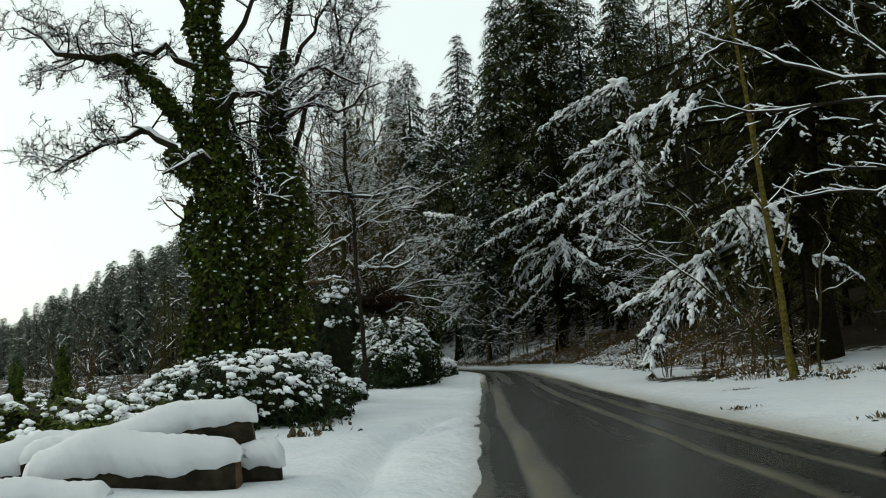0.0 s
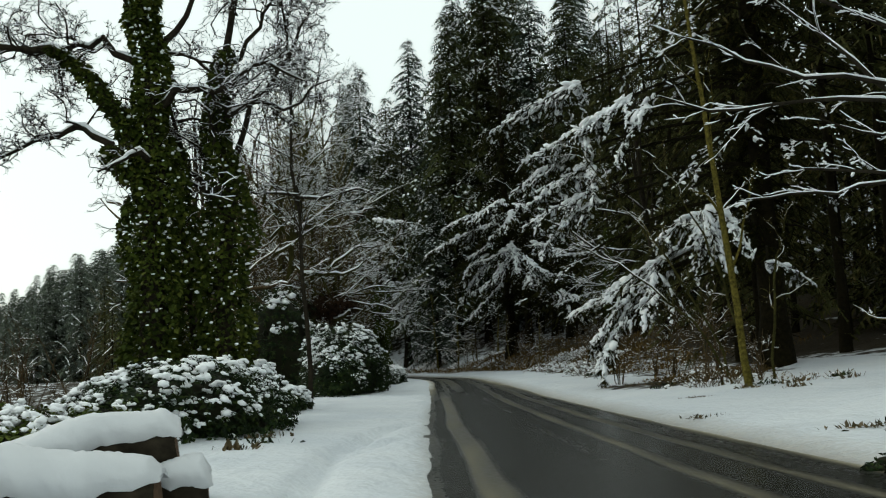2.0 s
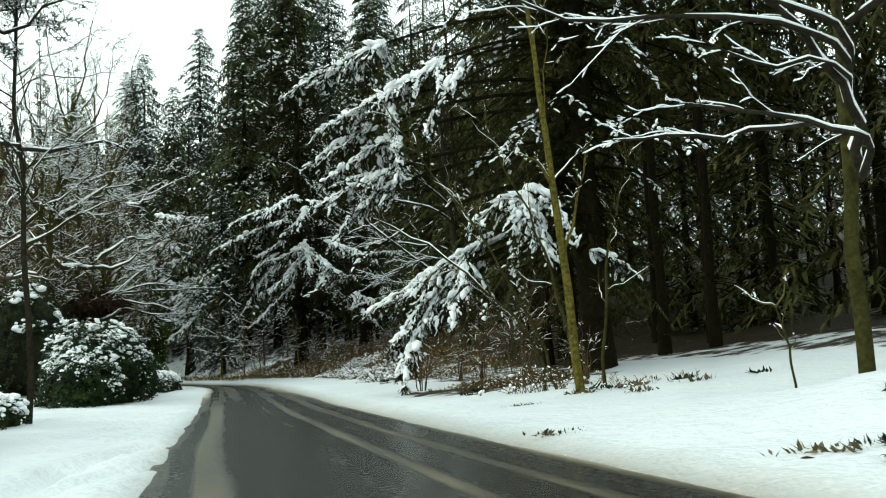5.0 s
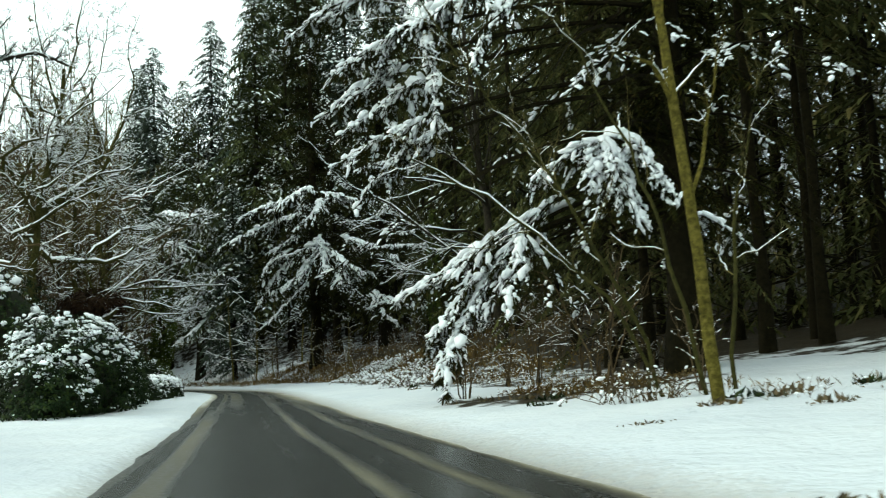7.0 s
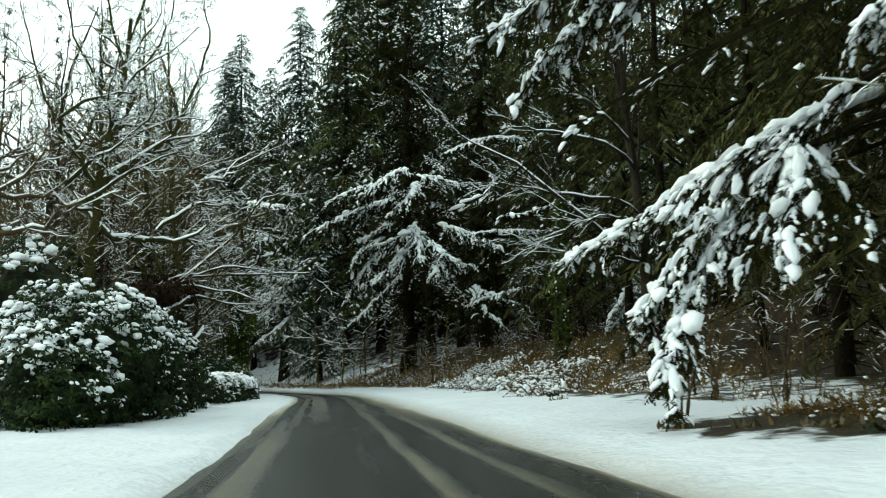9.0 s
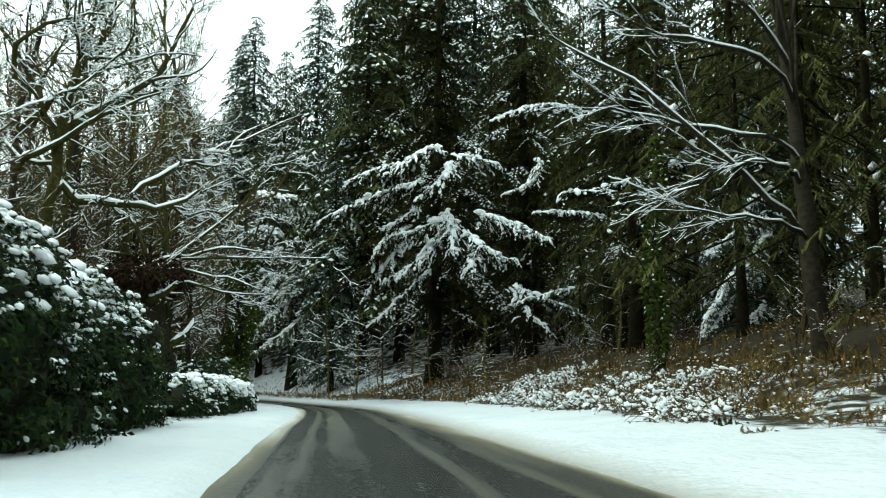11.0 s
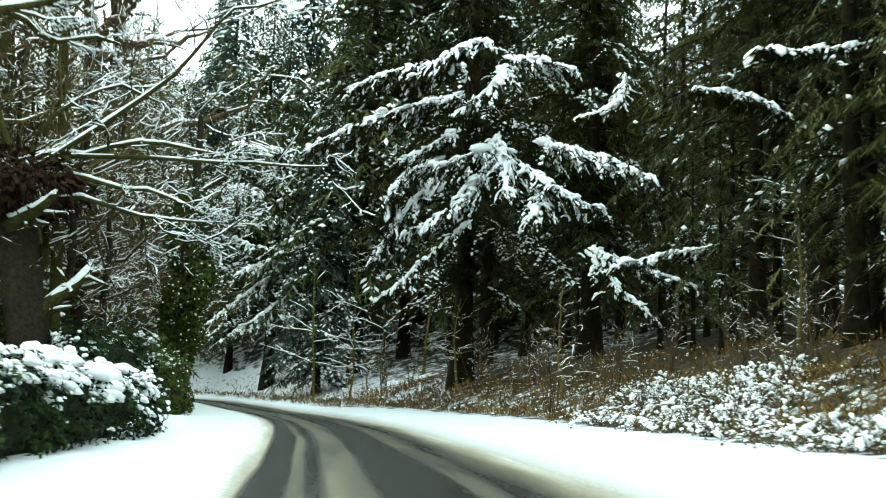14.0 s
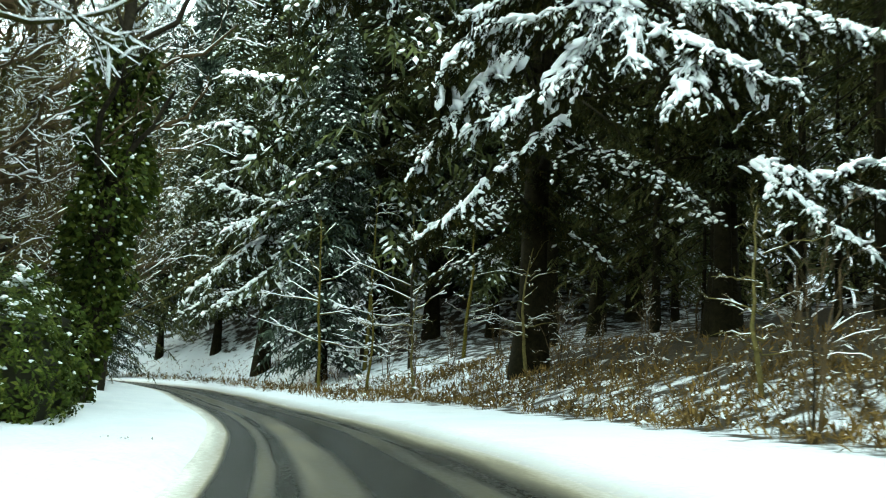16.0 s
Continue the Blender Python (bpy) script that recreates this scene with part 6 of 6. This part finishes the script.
r = np.random.default_rng(9)
for k, x, y, size in [(1, -5.5, 238, 1.5), (1, 6.8, 238, 1.5), (0, 13.5, 190, 1.5), (0, -2, 216, 0.95), (6, 19, 190, 1.5), (6, 29, 172, 1.15), (1, 9, 186, 0.8), (1, -13, 240, 1.05), (0, -22, 246, 1.0),
                      (0, 1, 226, 1.2), (1, 17, 214, 1.7), (0, 24, 206, 1.6), (0, -9, 222, 0.8), (6, 27, 146, 1.1), (6, 29, 124, 1.05), (0, -30, 232, 0.9), (1, -14, 215, 0.6), (0, 22, 199, 1.7), (1, 30, 190, 1.6), (0, 36, 182, 1.45), (0, 27, 216, 1.9), (1, 41, 198, 1.6)]:
    plant(k, x, y, size, 50 * k + 13 * x)
# the wooded hillside to the right
for y in np.arange(-6, 225, 7.0):
    edge = np.interp(y, [0, 40, 60, 90, 140, 180, 225], [20, 22, 22, 25, 32, 30, 24])
    for row in range(4):
        x = edge + row * 6.5 + r.uniform(-1.8, 1.8)
        if math.hypot(x - 18.7, y - 48) < 5 or math.hypot(x - 27.3, y - 146.5) < 5 or math.hypot(x - 31, y - 121) < 4 or math.hypot(x - 33, y - 104.5) < 4 or math.hypot(x - 28.5, y - 97) < 5 or math.hypot(x - 22, y - 80) < 4:
            continue
        k = (5, 2, 3, 2)[row] if y > 52 or row else 2
        if y < 46 and (row == 0 or row < 3 and r.uniform() < 0.25):
            continue
        plant(k, x, y + r.uniform(-2.5, 2.5), r.uniform(0.85, 1.15), r.uniform(0, 360))
for x, y in [(36, 62), (40, 70), (45, 66), (49, 76), (51, 64), (55, 72), (37, 76)]:
    plant(3, x, y, 0.8 + 0.02 * (x % 7), 31 * x)
# young snowy spruces under the forest's edge
for x, y, size in [(26, 122, 0.3), (29, 132, 0.34), (30, 116, 0.4), (31, 142, 0.42), (26.5, 147, 0.3), (28, 110, 0.24)]:
    plant(6, x, y, size, 77 * x)
# hill ahead
for k in range(16):
    plant(int(r.integers(0, 2)), r.uniform(-45, 45), r.uniform(250, 290), r.uniform(0.8, 1.15), r.uniform(0, 360))
# the wood left of the road, before the bend and across the valley
for x, y, size in [(-15, 118, 0.34), (-20, 150, 0.5), (-28, 148, 0.4), (-16, 190, 0.6), (-30, 190, 0.7), (-40, 170, 0.6), (-26, 206, 0.7), (-42, 205, 0.7)]:
    plant(int(r.integers(0, 2)), x, y, size, r.uniform(0, 360))
for x, y, size in [(-14, 64, 0.24), (-18, 72, 0.3), (-11, 74, 0.26), (-22, 80, 0.3), (-15, 88, 0.3), (-26, 92, 0.34), (-13, 100, 0.3), (-20, 108, 0.34), (-29, 104, 0.36)]:
    plant(3, x, y, size, r.uniform(0, 360))
for x, y, size in [(-9, 172, 0.95), (-13.5, 178, 0.85), (-10, 189, 1.0), (-18, 170, 0.75), (-11, 164, 0.7)]:
    plant(5, x, y, size, 61 * x)
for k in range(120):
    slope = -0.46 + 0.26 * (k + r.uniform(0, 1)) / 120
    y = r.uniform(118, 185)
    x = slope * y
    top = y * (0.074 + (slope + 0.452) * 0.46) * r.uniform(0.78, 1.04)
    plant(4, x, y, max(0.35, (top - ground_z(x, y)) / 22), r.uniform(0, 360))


# ---- undergrowth on the bank ----
def shrub_meshes(seed, tall):
    r = np.random.default_rng(seed)
    limbs = []
    for k in range(6):
        a, ln = r.uniform(0, 6.28), tall * r.uniform(0.6, 1.0)
        o = r.uniform(0.1, 0.5)
        limbs.append((wiggly([(0.1 * np.cos(a), 0.1 * np.sin(a), -0.2), (ln * o * 0.4 * np.cos(a), ln * o * 0.4 * np.sin(a), ln * 0.5), (ln * o * np.cos(a), ln * o * np.sin(a), ln)], 7, 0.05, seed + k), 0.03, 0.01))
    return bare_tree_meshes(seed, limbs, 2, 0.4, (5, 3), 0.42, 0.8, 0.05, 0.5, 0.013, 0.45, 0.016, mid_snow=0.4, fine_snow=0.12)


shrubs = [bare_tree("shrub", shrub_meshes(151 + k, (3.2, 2.2, 4.4)[k]), (12.0, 15.2, 13.6)[k], (52.5, 41, 43.5)[k], "thin leafless shrub with snow on its twigs", TWIG, group="shrubs at the wood's edge", category="shrub") for k in range(3)]
r = np.random.default_rng(19)
for k in range(66):
    y = r.uniform(44, 200) if k < 34 else r.uniform(70, 170)
    d = r.uniform(8.0, 16.0) if k < 34 else r.uniform(13.0, 26.0)
    i = int(np.argmin(np.abs(LINE[:, 1] - y)))
    x, yy = LINE[i, 0] + TAN[i, 1] * (HALF + d), LINE[i, 1] - TAN[i, 0] * (HALF + d)
    if math.hypot(x - 18.7, yy - 48) < 2:
        continue
    copy_thing(shrubs[k % 3], pose(x, yy, ground_z(x, yy), 0, 0, 71 * k) @ Matrix.Diagonal((r.uniform(0.6, 1.1),) * 3 + (1,)))
for k in range(46):
    x, y = (r.uniform(-22, -7), r.uniform(70, 175)) if k < 22 else (r.uniform(-27, -13), r.uniform(38, 90))
    copy_thing(shrubs[k % 3], pose(x, y, ground_z(x, y), 0, 0, 71 * k) @ Matrix.Diagonal((r.uniform(0.9, 1.6),) * 3 + (1,)))


def strip_points(n, y0, y1, d0, d1, r):
    y, d = r.uniform(y0, y1, n), r.uniform(d0, d1, n)
    i = np.searchsorted(LINE[:, 1], y).clip(0, len(LINE) - 1)
    x, yy = LINE[i, 0] + TAN[i, 1] * (HALF + d), LINE[i, 1] - TAN[i, 0] * (HALF + d)
    return np.stack([x, yy, height(x, yy)], 1)


blades, flecks = Soup(), Soup()
p = np.concatenate([strip_points(11500, 66, 165, 7.6, 14.5, r), strip_points(4200, 66, 165, 13, 22, r), strip_points(2600, 150, 212, 3.6, 12, r), strip_points(500, 50, 66, 8, 12, r), strip_points(120, 34, 50, 7.5, 10, r), strip_points(1500, 45.2, 52, 6.4, 11, r)])
keep = fbm(p[:, 0], p[:, 1], 0.55, 5.0) > -0.45
p = p[keep]
n = len(p)
d = r.normal(0, 0.55, (n, 3))
d[:, 2] = r.uniform(0.5, 1.2, n)
ln = r.uniform(0.2, 0.8, n) * (0.6 + 0.5 * sstep(55, 80, p[:, 1]))
blades.scatter(LEAF, axes(p - [0, 0, 0.05], d, ln, ln * 0.09, ln * 0.6, r.uniform(-1, 1, n)))
for q in range(2):
    d2 = d + r.normal(0, 0.5, (n, 3))
    blades.scatter(LEAF, axes(p + d * (ln * 0.3)[:, None], d2, ln * 0.5, ln * 0.12, ln * 0.4, r.uniform(-1, 1, n)))
q = np.nonzero(fbm(p[:, 0], p[:, 1], 1.6, 9.0) + r.normal(0, 0.35, n) > 0.42)[0]
w = np.exp(r.normal(-2.5, 0.4, len(q)))
pick(flecks, PADS_FAR, axes(p[q] + d[q] * (ln[q] * 0.5)[:, None], r.normal(0, 1, (len(q), 3)) * [1, 1, 0.2], w * 1.4, w, w * 0.6), r)
bracken = thing("bracken", 0, 0, 0, "dead brown bracken and grass flecked with snow on the bank", "undergrowth", kind="stuff")
part("fronds", blades, BRACKEN, bracken, kind="stuff")
part("snow", flecks, SNOW, bracken, "snow caught in the bracken", True, "stuff")

BRAMBLE = leafy("bramble_leaves", [(0.0, (0.03, 0.03, 0.012)), (0.5, (0.08, 0.06, 0.025)), (1.0, (0.14, 0.1, 0.05))], 0.6, 0.25, 0.8)


def bramble(x, y, rx, ry, tall, seed):
    """A mound of arching canes with withered leaves and much small snow."""
    r = np.random.default_rng(seed)
    t = thing("bramble_bush", x, y, ground_z(x, y), "tangled bramble mound weighed down with snow", "bramble", "brambles on the bank")
    cane, leaves, white = Soup(), Soup(), Soup()
    for k in range(int(46 * rx * ry)):
        a, q = r.uniform(0, 6.28), r.uniform(0, 1) ** 0.5
        p = np.array([rx * q * np.cos(a), ry * q * np.sin(a), 0.0])
        p[2] = height([x + p[0]], [y + p[1]])[0] - t.location.z - 0.05
        b, ln, top = r.uniform(0, 6.28), r.uniform(0.5, 1.3), tall * r.uniform(0.4, 1.15) * (1.1 - 0.6 * q)
        u = np.linspace(0, 1, 6)
        pts = p + np.stack([ln * u * np.cos(b), ln * u * np.sin(b), top * (3.2 * u - 2.9 * u**2)], 1) + r.normal(0, 0.02, (6, 3))
        tube(cane, pts, np.linspace(0.013, 0.006, 6), 3)
        on = pts[1:5] + [0, 0, 0.02]
        w = np.exp(r.normal(-2.65 if y > 60 else -3.2, 0.5, 4))
        keep = r.uniform(0, 1, 4) < 0.5 + 0.5 * fbm(on[:, 0] * 2, on[:, 1] * 2, 1.0, seed)
        pick(white, PADS, axes(on, np.gradient(pts, axis=0)[1:5], w * 1.8, w * 1.3, w * 0.8)[keep], r)
        w = r.uniform(0.06, 0.13, 5)
        leaves.scatter(LEAF, axes(pts[1:], r.normal(0, 1, (5, 3)), w, w, w, r.uniform(-1, 1, 5)))
    part("cane", cane, TWIG, t, kind="stuff")
    part("foliage", leaves, BRAMBLE, t, kind="stuff")
    part("snow", white, SNOW, t, "small lumps of snow along the canes", True, "stuff")


for k, (x, y, a, b, c) in enumerate([(16.3, 80, 1.6, 3.2, 0.9), (16.0, 88, 1.3, 3.0, 0.7), (16.8, 96, 1.5, 4, 0.8), (17.2, 104, 1.6, 3.4, 0.9), (17.6, 111, 1.8, 4.5, 0.8), (19.6, 107, 1.7, 3.5, 0.9), (20.2, 115, 1.6, 3.5, 0.9), (22.2, 111, 1.6, 3.0, 1.0), (12.7, 39.6, 0.9, 1.1, 1.2), (11.4, 172, 2.5, 2.0, 0.9),
                                     (19.0, 84, 1.6, 3.0, 0.8), (19.2, 92, 1.6, 3.0, 0.9), (14.8, 74, 1.2, 2.4, 0.6)]):
    bramble(x, y, a, b, c, 161 + k)


for k, (x, y, w) in enumerate([(8.3, 16.5, 0.42), (8.6, 17.3, 0.3), (8.1, 16.0, 0.25), (6.5, 13.5, 0.26), (6.35, 14.0, 0.22), (6.7, 14.4, 0.18)]):
    bush("bramble_clump", x, y, w, w * 0.7, w * 0.5, "small dark bramble clump half buried in snow", 301 + k, 0.1, 90, 0.16, pad=0.08, category="bramble")


def tuft(x, y, seed, tall=0.35, count=60):
    """Dead grass and leaves that stand out of the snow."""
    r = np.random.default_rng(seed)
    t = thing("grass_tuft", x, y, ground_z(x, y), "dark tuft of dead grass and leaves poking through snow", "grass", "tufts in the verge")
    s = Soup()
    p = r.normal(0, 0.16, (count, 3)) * [1.6, 1, 0]
    d = r.normal(0, 0.8, (count, 3)) + [0, 0, 0.4]
    ln = tall * r.uniform(0.25, 0.75, count)
    s.scatter(LEAF, axes(p - [0, 0, 0.03], d, ln, ln * r.uniform(0.25, 0.7, count), ln * 0.5, r.uniform(-1, 1, count)))
    part("grass", s, LAUREL if seed % 3 == 0 else BRAMBLE, t, kind="stuff")


for k, (x, y, tall) in enumerate([(7.5, 24.7, 0.22), (7.7, 24.4, 0.16), (8.3, 18.6, 0.3), (8.7, 18.2, 0.25), (9.2, 18.0, 0.3), (9.6, 17.7, 0.25), (11.4, 20.4, 0.35), (11.9, 20.0, 0.4), (12.3, 20.3, 0.35), (12.7, 19.8, 0.3), (11.6, 43, 0.3),
                                  (10.4, 34, 0.2), (12.6, 35.6, 0.4), (13.6, 36.2, 0.45), (14.2, 35.8, 0.4), (15.0, 36.6, 0.4), (16.0, 35.4, 0.4), (13.4, 33, 0.4), (15.4, 33.5, 0.4), (17, 33, 0.4), (12.2, 47.0, 0.4), (11.6, 48.5, 0.4), (12.8, 45.6, 0.4), (10.9, 50.2, 0.35),
                                  (-3.0, 20.5, 0.4), (-2.7, 22.2, 0.35), (-3.0, 24.5, 0.4), (13.4, 67, 0.3), (14.0, 70, 0.35), (14.4, 73, 0.35), (2.2, 118, 0.12), (9.4, 106.5, 0.1)]):
    tuft(x, y, 200 + k, tall)
